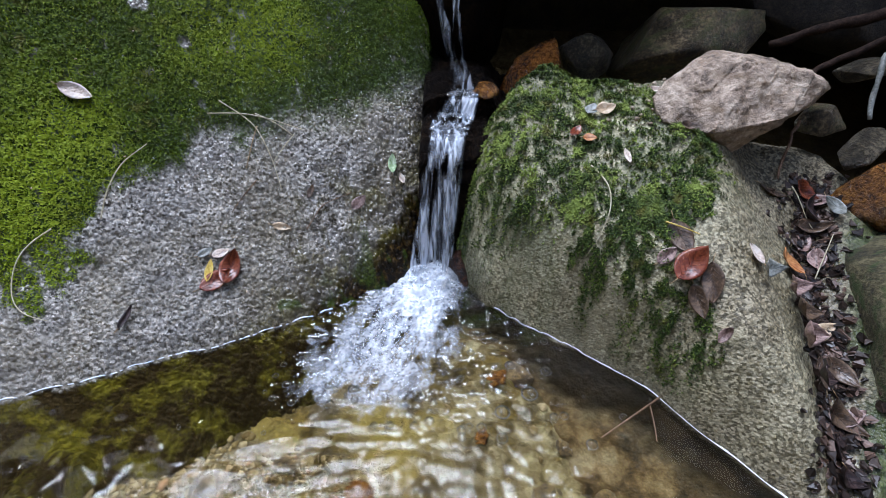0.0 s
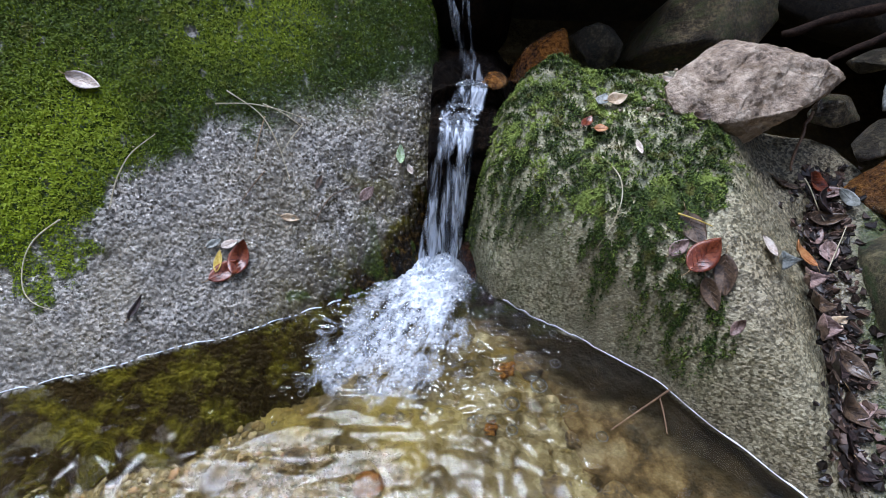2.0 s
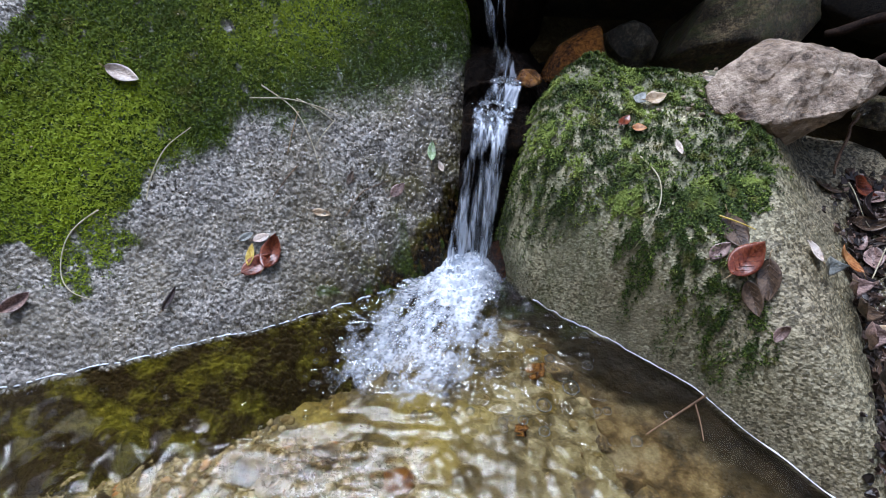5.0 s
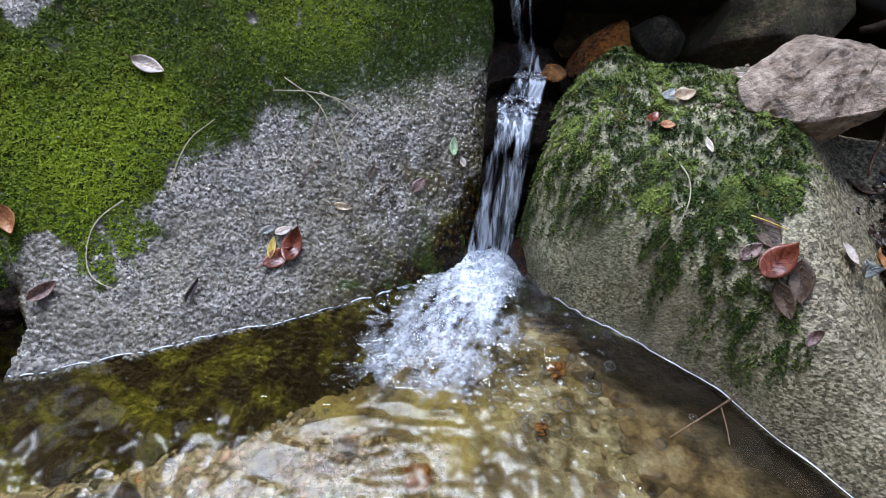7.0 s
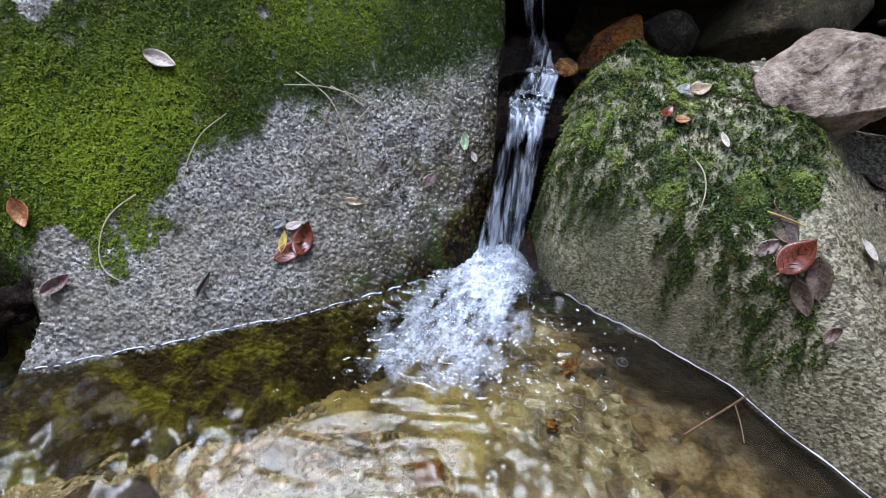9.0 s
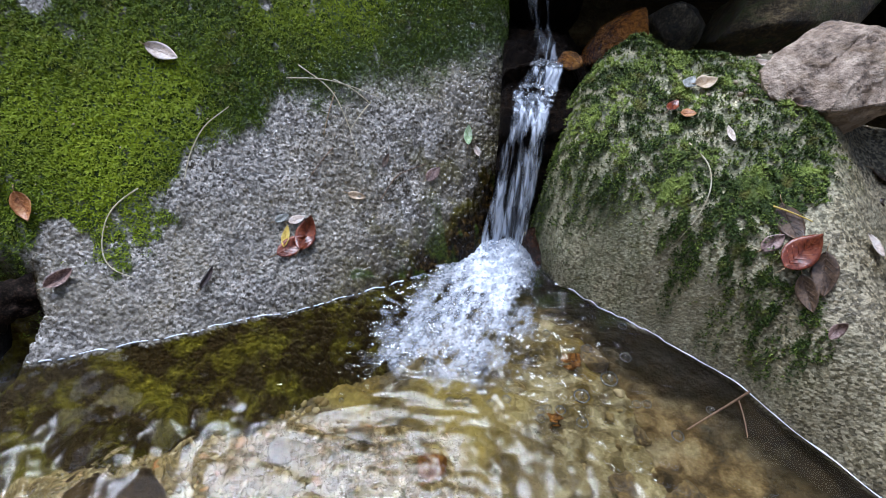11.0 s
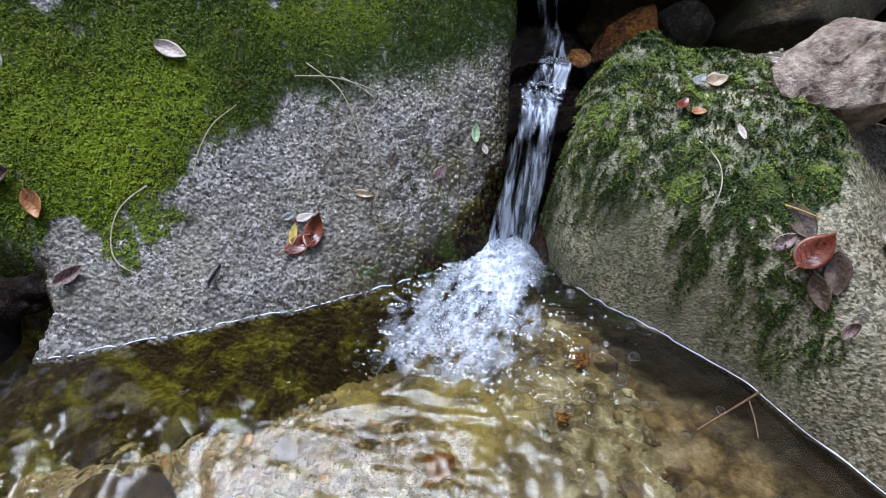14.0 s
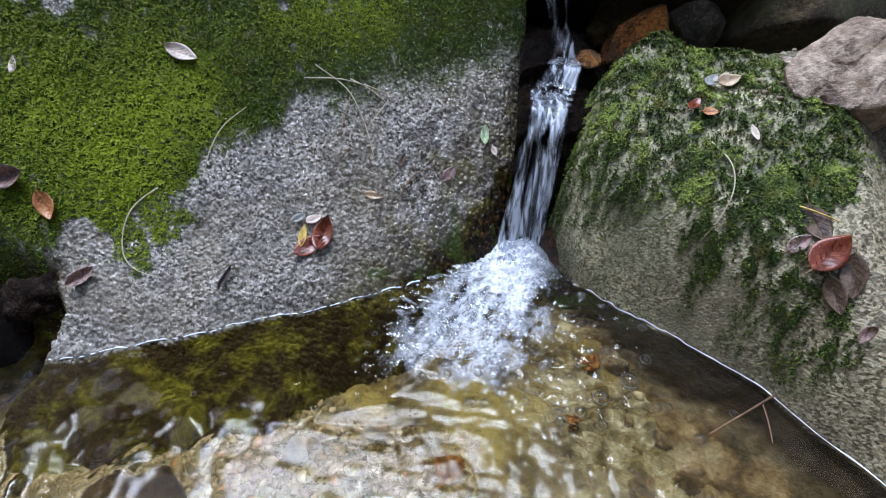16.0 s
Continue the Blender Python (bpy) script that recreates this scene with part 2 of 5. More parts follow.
def granite(name, pale, mid, dark, mossy, algae_dark, algae_light, damp=0.5, crust=0.60, crumb_size=0.0058, relief=0.0065):
    """Coarse weathered granite; the mesh says where it is mossy, wet or under algae."""
    k = Nodes(name)
    stain = k.noise(0.09, 5, 0.6)
    grains = k.cell(0.0036, "Color")
    bw = k.t.nodes.new("ShaderNodeRGBToBW")
    k.put(bw.inputs[0], grains)
    speck = k.mix(0.5, k.noise(0.0042, 3, 0.6), bw.outputs[0])
    c = k.ramp(speck, [(0.37, dark), (0.45, tuple(v * 0.75 for v in mid)), (0.53, mid), (0.62, pale)])
    c = k.mix(k.ramp(stain, [(0.38, 0.0), (0.62, 0.8)]), c, tuple(v * 0.50 for v in mid))
    tint = k.noise(0.17, 3, 0.5)
    c = k.mix(k.ramp(tint, [(0.42, 0.0), (0.62, 0.6)]), c, (0.26, 0.215, 0.13))
    lich = k.ramp(k.noise(0.013, 4, 0.65), [(crust, 0.0), (crust + 0.08, 0.75)])
    c = k.mix(lich, c, pale)
    # algae, where the water keeps it wet; also darkens the slab's hollow corner
    al = k.attr("algae_darkening")
    ac = k.mix(k.ramp(k.noise(0.04, 4, 0.6), [(0.45, 0.0), (0.64, 1.0)]), algae_dark, algae_light)
    ac = k.mix(k.ramp(k.noise(0.008, 3, 0.6), [(0.3, 0.0), (0.8, 0.4)]), ac, (0.045, 0.026, 0.008))
    c = k.mix(al, c, ac)
    c = k.mix(k.math("MULTIPLY", k.attr("silt"), 0.65), c, k.ramp(speck, [(0.40, (0.06, 0.045, 0.022)), (0.5, (0.19, 0.15, 0.085)), (0.62, (0.36, 0.30, 0.19))]))
    # soft brown and ochre ooze that settles on stone lower in the pool
    c = k.mix(k.attr("ooze"), c, k.mix(k.ramp(k.noise(0.006, 4, 0.7), [(0.35, 0.0), (0.75, 0.45)]), k.ramp(k.noise(0.045, 5, 0.62), [(0.36, (0.03, 0.018, 0.006)), (0.47, (0.12, 0.068, 0.02)), (0.56, (0.25, 0.165, 0.06)), (0.66, (0.36, 0.27, 0.13))]), (0.07, 0.045, 0.018)))
    # a blackish brown film, algae kept wet by the fall plus painted flank shade
    c = k.mix(k.attr("film_shade"), c, k.ramp(k.noise(0.012, 5, 0.65), [(0.42, (0.006, 0.004, 0.002)), (0.54, (0.026, 0.014, 0.004)), (0.64, (0.11, 0.06, 0.012))]))
    # moss close to the stone
    mc = k.mix(k.ramp(k.noise(0.006, 4, 0.7), [(0.35, 0.0), (0.68, 1.0)]), (0.018, 0.03, 0.009), mossy)
    c = k.mix(k.attr("moss"), c, mc)
    wet = k.attr("wet")
    c = k.mix(k.math("MULTIPLY", wet, 0.3), c, (0.012, 0.010, 0.007), "MIX")
    r = k.mix(wet, k.ramp(k.noise(0.05, 4, 0.6), [(0.4, damp - 0.16), (0.6, damp + 0.2)]), (0.10, 0.10, 0.10))
    sunk = k.attr("sunk")
    r = k.mix(sunk, r, (0.6, 0.6, 0.6))
    dry = k.math("SUBTRACT", 1.0, k.math("MULTIPLY", wet, 0.6))
    crumb = k.bump(k.mix(0.5, k.ramp(k.cell(crumb_size), [(0.0, 1.0), (0.75, 0.0)]), k.noise(0.005, 5, 0.7)), dry, relief)
    n = k.bump(k.noise(0.0018, 3, 0.6), k.math("MULTIPLY", dry, 0.8), 0.0016, crumb)
    # stone under water has little gloss of its own
    return k.done(c, r, n, Specular_IOR_Level=k.math("SUBTRACT", 0.55, k.math("ADD", k.math("MULTIPLY", sunk, 0.5), k.math("MULTIPLY", k.attr("film_shade"), 0.4))))


def moss_blades(name, deep, fresh, tip):
    k = Nodes(name)
    c = k.ramp(k.island(), [(0.0, tuple(v * 0.6 for v in deep)), (0.35, deep), (0.72, fresh), (1.0, tip)])
    c = k.mix(k.ramp(k.noise(0.06, 5, 0.65), [(0.42, 0.0), (0.60, 0.8)]), c, deep)
    c = k.mix(k.ramp(k.noise(0.028, 4, 0.6), [(0.56, 0.0), (0.66, 0.55)]), c, (0.17, 0.135, 0.03))
    c = k.mix(k.attr("thin"), c, (0.055, 0.08, 0.018))
    c = k.mix(k.attr("fresh"), c, tip, "MIX")
    return k.done(c, 0.65, None, Subsurface_Weight=0.0, Specular_IOR_Level=0.25)


def stone(name, pale, mid, dark, rough_at=0.75, grain_size=0.006, vein=None, relief=0.012, shine=0.5):
    k = Nodes(name)
    c = k.ramp(k.mix(0.5, k.noise(0.05, 6, 0.65), k.noise(grain_size, 4, 0.7)), [(0.39, dark), (0.5, mid), (0.61, pale)])
    if vein:
        c = k.mix(k.ramp(k.noise(0.06, 5, 0.6, k.stretch(1, 2.6, 4.0)), [(0.5, 0.0), (0.66, 0.8)]), c, vein)
    n = k.bump(k.mix(0.5, k.noise(0.014, 6, 0.7), k.noise(0.003, 4, 0.65)), 1.0, relief)
    return k.done(c, rough_at, n, Specular_IOR_Level=shine)


M_SLAB = granite("granite_slab", (0.70, 0.64, 0.56), (0.43, 0.392, 0.338), (0.10, 0.088, 0.07), (0.10, 0.16, 0.015), (0.034, 0.021, 0.005), (0.15, 0.125, 0.010), 0.19)
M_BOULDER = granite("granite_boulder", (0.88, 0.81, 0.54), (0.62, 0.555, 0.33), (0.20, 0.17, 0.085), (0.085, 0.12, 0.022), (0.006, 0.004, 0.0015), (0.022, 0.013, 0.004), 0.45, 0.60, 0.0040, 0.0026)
# near black, with the deep shade of the cleft put into the colour
M_CHANNEL = stone("shade_black_channel_stone", (0.022, 0.012, 0.006), (0.007, 0.0045, 0.003), (0.003, 0.002, 0.002), 0.5, shine=0.05)
M_AMBER = stone("wet_rusty_stone", (0.34, 0.15, 0.03), (0.18, 0.07, 0.014), (0.05, 0.02, 0.006), 0.22)
M_RUST = stone("rust_stained_wet_stone", (0.36, 0.135, 0.022), (0.17, 0.058, 0.010), (0.03, 0.012, 0.004), 0.10)
M_FOOT = stone("wet_dark_red_stone", (0.12, 0.042, 0.016), (0.05, 0.018, 0.008), (0.012, 0.005, 0.003), 0.16)
M_PALE = stone("pale_broken_stone", (0.72, 0.58, 0.44), (0.44, 0.325, 0.235), (0.12, 0.08, 0.052), 0.42, 0.011, (0.26, 0.175, 0.105), relief=0.006)
M_DARK = stone("damp_dark_stone", (0.22, 0.18, 0.115), (0.06, 0.047, 0.028), (0.010, 0.008, 0.004), 0.3, shine=0.5)
M_DAMP = stone("damp_brown_stone", (0.30, 0.222, 0.117), (0.085, 0.061, 0.031), (0.018, 0.013, 0.006), 0.28, vein=(0.085, 0.10, 0.028))
M_GREY = stone("lichened_grey_stone", (0.62, 0.58, 0.50), (0.26, 0.235, 0.19), (0.06, 0.05, 0.035), 0.6)
M_MOSSY = stone("mossy_brown_stone", (0.24, 0.20, 0.10), (0.10, 0.084, 0.036), (0.03, 0.024, 0.010), 0.8, vein=(0.045, 0.085, 0.014))
M_BROWN = stone("brown_stream_stone", (0.26, 0.165, 0.05), (0.13, 0.08, 0.024), (0.04, 0.024, 0.008), 0.5)
M_MUD = stone("muddy_sunken_stone", (0.09, 0.055, 0.018), (0.045, 0.027, 0.009), (0.015, 0.009, 0.003), 0.7, shine=0.1)
# a black that stands for the shade in the slab's low corner
M_HOLLOW_SHADE = stone("hollow_shade_black", (0.012, 0.009, 0.007), (0.006, 0.005, 0.004), (0.003, 0.002, 0.002), 0.9, shine=0.08)
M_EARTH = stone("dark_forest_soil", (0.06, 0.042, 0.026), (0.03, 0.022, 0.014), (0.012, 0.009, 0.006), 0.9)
M_MOSS_A = moss_blades("cushion_moss", (0.066, 0.108, 0.005), (0.145, 0.215, 0.008), (0.285, 0.365, 0.018))
M_MOSS_B = moss_blades("loose_moss", (0.028, 0.05, 0.009), (0.11, 0.17, 0.02), (0.34, 0.42, 0.09))


def bed_material():
    k = Nodes("gravel_bed")
    c = k.ramp(k.noise(0.05, 5, 0.6), [(0.36, (0.02, 0.013, 0.004)), (0.5, (0.06, 0.042, 0.016)), (0.64, (0.15, 0.112, 0.05))])
    c = k.mix(k.ramp(k.cell(0.011, "Color"), [(0.2, 0.0), (0.9, 0.22)]), c, (0.26, 0.20, 0.12))
    c = k.mix(k.ramp(k.noise(0.11, 3, 0.5), [(0.46, 0.0), (0.6, 0.8)]), c, (0.23, 0.165, 0.032))
    c0 = k.ramp(k.noise(0.075, 4, 0.6), [(0.49, 0.0), (0.60, 0.85)])
    c = k.mix(k.math("MULTIPLY", k.attr("sand"), 0.9), c, k.ramp(k.noise(0.03, 5, 0.6), [(0.38, (0.055, 0.038, 0.013)), (0.5, (0.15, 0.112, 0.045)), (0.62, (0.28, 0.225, 0.115))]))
    c = k.mix(c0, c, k.ramp(k.noise(0.02, 4, 0.6), [(0.4, (0.03, 0.018, 0.004)), (0.6, (0.11, 0.07, 0.012))]))
    c = k.mix(k.attr("soil"), c, k.ramp(k.noise(0.25, 6, 0.65), [(0.35, (0.02, 0.014, 0.008)), (0.5, (0.05, 0.034, 0.018)), (0.66, (0.09, 0.06, 0.03))]))
    return k.done(c, 0.7, k.bump(k.cell(0.008), 0.8, 0.004), Specular_IOR_Level=0.1)


def pebble_material():
    k = Nodes("stream_pebble")
    c = k.ramp(k.island(), [(0.0, (0.03, 0.018, 0.006)), (0.2, (0.08, 0.046, 0.013)), (0.5, (0.16, 0.108, 0.036)), (0.8, (0.27, 0.195, 0.082)), (0.95, (0.40, 0.32, 0.18)), (1.0, (0.34, 0.12, 0.03))])
    c = k.mix(0.4, c, k.ramp(k.noise(0.05, 4), [(0.35, (0.08, 0.05, 0.010)), (0.65, (0.27, 0.20, 0.08))]))
    return k.done(c, 0.6, k.bump(k.noise(0.003), 0.4, 0.001), Specular_IOR_Level=0.1)


def water_material(name, ripple=True):
    k = Nodes(name)
    k.b.inputs["Base Color"].default_value = (0.97, 0.975, 0.955, 1)
    k.b.inputs["Roughness"].default_value = 0.03
    k.b.inputs["IOR"].default_value = 1.33
    k.b.inputs["Transmission Weight"].default_value = 1.0
    if ripple:
        n = k.bump(k.math("MULTIPLY", k.noise(0.009, 2, 0.5, k.stretch(0.8, 1.0, 1.0)), k.math("ADD", k.attr("stir"), 0.05)), 0.5, 0.0024)
        k.put(k.b.inputs["Normal"], n)
    return k.m


def film_material():
    """The skin of a bubble: clear, with a gloss that grows towards its rim."""
    k = Nodes("bubble_skin")
    t, n = k.t, k.t.nodes
    clear, gloss, mixer, rim = n.new("ShaderNodeBsdfTransparent"), n.new("ShaderNodeBsdfGlossy"), n.new("ShaderNodeMixShader"), n.new("ShaderNodeFresnel")
    gloss.inputs["Roughness"].default_value = 0.03
    rim.inputs["IOR"].default_value = 1.55
    k.put(mixer.inputs[0], rim.outputs[0]), k.put(mixer.inputs[1], clear.outputs[0]), k.put(mixer.inputs[2], gloss.outputs[0])
    k.put(k.out.inputs["Surface"], mixer.outputs[0])
    return k.m


def foam_material(name, share):
    """Aerated water: white froth that scatters light, with clear gaps."""
    k = Nodes(name)
    k.b.inputs["Base Color"].default_value = (0.86, 0.89, 0.93, 1)
    k.b.inputs["Roughness"].default_value = 0.08
    k.b.inputs["IOR"].default_value = 1.33
    k.b.inputs["Transmission Weight"].default_value = share
    return k.m


def fall_material():
    k = Nodes("falling_water")
    streak = k.noise(0.0065, 4, 0.6, k.stretch(1.0, 0.3, 0.11), distort=0.6)
    broad = k.noise(0.02, 2, 0.5, k.stretch(1.0, 0.4, 0.2), distort=0.8)
    f = k.ramp(k.mix(0.6, streak, broad), [(0.42, 0.0), (0.51, 0.26), (0.58, 0.95)])
    k.b.inputs["Base Color"].default_value = (0.80, 0.86, 0.95, 1)
    k.b.inputs["Roughness"].default_value = 0.12
    k.b.inputs["IOR"].default_value = 1.33
    k.put(k.b.inputs["Alpha"], k.math("MULTIPLY", f, k.attr("body")))
    k.put(k.b.inputs["Normal"], k.bump(streak, 0.6, 0.003))
    return k.m


def froth_sheet_material():
    k = Nodes("aerated_water")
    a = k.attr("air")
    f = k.mix(0.25, k.noise(0.011, 6, 0.72), k.cell(0.005))
    k.put(k.b.inputs["Alpha"], k.ramp(k.math("ADD", k.math("MULTIPLY", a, 0.9), k.math("MULTIPLY", f, k.math("MINIMUM", k.math("MULTIPLY", a, 3.0), 0.5))), [(0.20, 0.0), (0.55, 0.34), (0.92, 0.84)]))
    k.put(k.b.inputs["Base Color"], k.ramp(f, [(0.30, (0.50, 0.57, 0.66)), (0.55, (0.88, 0.91, 0.95))]))
    k.b.inputs["Roughness"].default_value = 0.3
    k.put(k.b.inputs["Normal"], k.bump(f, 0.4, 0.003))
    return k.m


def leaf_material(name, a, b, c, roughness=0.45, shine=0.5):
    k = Nodes(name)
    col = k.ramp(k.mix(0.5, k.noise(0.014, 5, 0.6), k.noise(0.003, 3, 0.6)), [(0.38, a), (0.5, b), (0.63, c)])
    return k.done(col, roughness, k.bump(k.noise(0.004, 4), 0.5, 0.0008), Specular_IOR_Level=shine)


M_BED, M_PEBBLE = bed_material(), pebble_material()
M_WATER = water_material("pool_water")
M_BUBBLE = film_material()
M_CLEAR = foam_material("clear_bubble_film", 0.9)
# also the white of the shore line that imitates the water's highlight
M_BUBBLE_GLINT = foam_material("white_bubbles_and_glint", 0.15)
M_FALL = fall_material()
M_AIR = froth_sheet_material()
LEAF = {
    "red": leaf_material("russet_leaf", (0.055, 0.012, 0.006), (0.17, 0.034, 0.014), (0.27, 0.075, 0.03), 0.28),
    "orange": leaf_material("orange_leaf", (0.22, 0.07, 0.02), (0.42, 0.16, 0.05), (0.52, 0.26, 0.10)),
    "pale": leaf_material("bleached_leaf", (0.46, 0.34, 0.26), (0.66, 0.54, 0.45), (0.76, 0.67, 0.58), 0.6),
    "tan": leaf_material("tan_leaf", (0.34, 0.22, 0.12), (0.52, 0.38, 0.24), (0.62, 0.5, 0.36), 0.6),
    "brown": leaf_material("brown_leaf", (0.035, 0.02, 0.012), (0.085, 0.052, 0.032), (0.16, 0.10, 0.06), 0.35),
    "dark": leaf_material("rotten_dark_leaf", (0.012, 0.009, 0.009), (0.035, 0.022, 0.02), (0.08, 0.05, 0.045), 0.35),
    "mauve": leaf_material("dull_mauve_leaf", (0.09, 0.05, 0.04), (0.24, 0.15, 0.125), (0.42, 0.29, 0.25), 0.4),
    "grey": leaf_material("grey_green_leaf", (0.13, 0.135, 0.115), (0.25, 0.255, 0.225), (0.38, 0.385, 0.35), 0.4),
    "green": leaf_material("fresh_green_leaf", (0.24, 0.36, 0.15), (0.42, 0.55, 0.30), (0.66, 0.74, 0.55), 0.4),
    "yellow": leaf_material("yellow_leaf", (0.40, 0.26, 0.03), (0.60, 0.42, 0.08), (0.7, 0.55, 0.2), 0.4),
}
# bark colour taken near black to include the hollow's shadow
M_BARK = leaf_material("shade_blackened_bark", (0.004, 0.003, 0.002), (0.010, 0.007, 0.005), (0.045, 0.028, 0.02), 0.8, 0.06)
M_WOOD = leaf_material("dead_wood", (0.012, 0.007, 0.005), (0.032, 0.018, 0.012), (0.065, 0.038, 0.026), 0.8, 0.15)
M_STEM = leaf_material("dry_stem", (0.16, 0.09, 0.04), (0.30, 0.19, 0.09), (0.42, 0.30, 0.16), 0.6)
M_STRAW = leaf_material("dry_pine_needle", (0.34, 0.28, 0.17), (0.5, 0.43, 0.28), (0.6, 0.54, 0.4), 0.6)
M_TWIG = leaf_material("brown_twig", (0.06, 0.03, 0.015), (0.15, 0.08, 0.04), (0.26, 0.15, 0.08), 0.6)


def scrap_material():
    k = Nodes("rotting_scraps")
    c = k.ramp(k.island(), [(0.0, (0.012, 0.008, 0.006)), (0.5, (0.03, 0.018, 0.013)), (0.8, (0.08, 0.045, 0.03)), (1.0, (0.2, 0.13, 0.10))])
    return k.done(c, 0.4, k.bump(k.noise(0.004), 0.5, 0.001))


M_SCRAP = scrap_material()

# ---- mesh helpers ----
def mesh_of(name, verts, faces, material=None, smooth=True, **values):
    me = bpy.data.meshes.new(name)
    me.from_pydata(np.asarray(verts).tolist() if not isinstance(verts, list) else verts, [], np.asarray(faces).tolist() if not isinstance(faces, list) else faces)
    if material:
        me.materials.append(material)
    if smooth:
        me.polygons.foreach_set("use_smooth", np.ones(len(me.polygons), bool))
    for key, v in values.items():
        me.attributes.new(key, "FLOAT", "POINT").data.foreach_set("value", np.ascontiguousarray(v, dtype=np.float32).ravel())
    me.update()
    return me


def sheet_faces(rows, cols):
    i = np.arange(rows * cols).reshape(rows, cols)
    return np.stack([i[:-1, :-1], i[:-1, 1:], i[1:, 1:], i[1:, :-1]], -1).reshape(-1, 4)


def split_faces(rows, cols):
    """The sheet's faces as triangles, cut from the upper left to the lower right of the plan."""
    q = sheet_faces(rows, cols)
    return np.concatenate([q[:, [1, 2, 3]], q[:, [3, 0, 1]]])


def part(name, mesh, parent, label=""):
    ob = new(name, mesh)
    ob.parent = parent
    return tagged(ob, label)


def thing(name, mesh, m, label, category, group="", kind=""):
    ob = new(name, mesh)
    ob.matrix_world = m
    return tagged(ob, label, category, group, kind)


def lean_on(surface, x, y, yaw=0.0, lift=0.0, tilt=0.0):
    """A pose on that surface, its z along the surface's normal, turned by yaw."""
    h = 0.012
    z = float(surface(x, y, False))
    gx = (float(surface(x + h, y, False)) - float(surface(x - h, y, False))) / (2 * h)
    gy = (float(surface(x, y + h, False)) - float(surface(x, y - h, False))) / (2 * h)
    nrm = Vector((-gx, -gy, 1)).normalized()
    turn = nrm.to_track_quat("Z", "Y").to_matrix().to_4x4()
    return Matrix.Translation(Vector((x, y, z)) + nrm * lift) @ turn @ pose(0, 0, 0, tilt, 0, yaw)


def blades(points, normals, tall, wide, seed, each=3):
    """Tufts of pointed leaflets that spread from each point."""
    rng = np.random.default_rng(seed)
    n = len(points)
    out_v, out_f = [], []
    side = np.cross(normals, [0.3, 0.9, 0.2])
    side /= np.linalg.norm(side, axis=1)[:, None]
    other = np.cross(normals, side)
    for b in range(each):
        a = rng.uniform(0, 2 * np.pi, n)
        spread = rng.uniform(0.25, 1.15, n)[:, None]
        away = np.cos(a)[:, None] * side + np.sin(a)[:, None] * other
        across = -np.sin(a)[:, None] * side + np.cos(a)[:, None] * other
        h = (tall * rng.uniform(0.6, 1.3, n))[:, None]
        w = (wide * rng.uniform(0.7, 1.3, n))[:, None]
        mid = points + normals * h * 0.55 + away * h * spread * 0.35
        tip = points + normals * h * (1.0 - 0.25 * spread) + away * h * spread
        out_v.append(np.stack([points - normals * h * 0.2, mid - across * w, tip, mid + across * w], 1))
    v = np.concatenate(out_v, 0).reshape(-1, 3)
    f = np.arange(len(v)).reshape(-1, 4)
    return v, f


def scatter(surface, thickness, box, count, seed):
    rng = np.random.default_rng(seed)
    x, y = rng.uniform(box[0], box[1], count), rng.uniform(box[2], box[3], count)
    keep = thickness(x, y) > rng.uniform(0.12, 0.9, count)
    x, y = x[keep], y[keep]
    h = 0.004
    gx = (surface(x + h, y, False) - surface(x - h, y, False)) / (2 * h)
    gy = (surface(x, y + h, False) - surface(x, y - h, False)) / (2 * h)
    nrm = np.stack([-gx, -gy, np.ones_like(x)], 1)
    nrm /= np.linalg.norm(nrm, axis=1)[:, None]
    return np.stack([x, y, surface(x, y)], 1), nrm


# ---- the ground and the bed of the pool: one sheet out to the horizon ----
gx = np.concatenate([-np.geomspace(400, 1.05, 30), np.linspace(-1.0, 0.9, 240), np.geomspace(0.95, 400, 30)])
gy = np.concatenate([-np.geomspace(400, 1.05, 30), np.linspace(-1.0, 0.9, 240), np.geomspace(0.95, 400, 30)])
X, Y = np.meshgrid(gx, gy)
Z = np.minimum(bed(X, Y), 40.0)
ground = new("ground", mesh_of("ground", np.stack([X, Y, Z], -1).reshape(-1, 3), sheet_faces(*X.shape), M_BED, soil=ramp(0.9, 1.5, np.hypot(X, Y - 0.2)), sand=ramp(-0.03, 0.05, X + 0.05 * rough(X, Y, 0, 0.1, 3, 52)) * ramp(0.18, 0.30, Y) * ramp(0.35, 0.2, X) + 0.8 * ramp(0.12, -0.05, X) * ramp(0.315, 0.25, Y + 0.3 * X + 0.03 * rough(X, Y, 0, 0.06, 3, 54))))
tagged(ground, "tawny gravel and sand of the stream bed", "stream bed", kind="structure")

rng = np.random.default_rng(5)
_ico = bmesh.new()
bmesh.ops.create_icosphere(_ico, subdivisions=1, radius=1.0)
ICO_V = np.array([v.co[:] for v in _ico.verts])
ICO_F = np.array([[v.index for v in f.verts] for f in _ico.faces])
_ico.free()
_ico = bmesh.new()
bmesh.ops.create_icosphere(_ico, subdivisions=2, radius=1.0)
ICO2_V = np.array([v.co[:] for v in _ico.verts])
ICO2_F = np.array([[v.index for v in f.verts] for f in _ico.faces])
_ico.free()


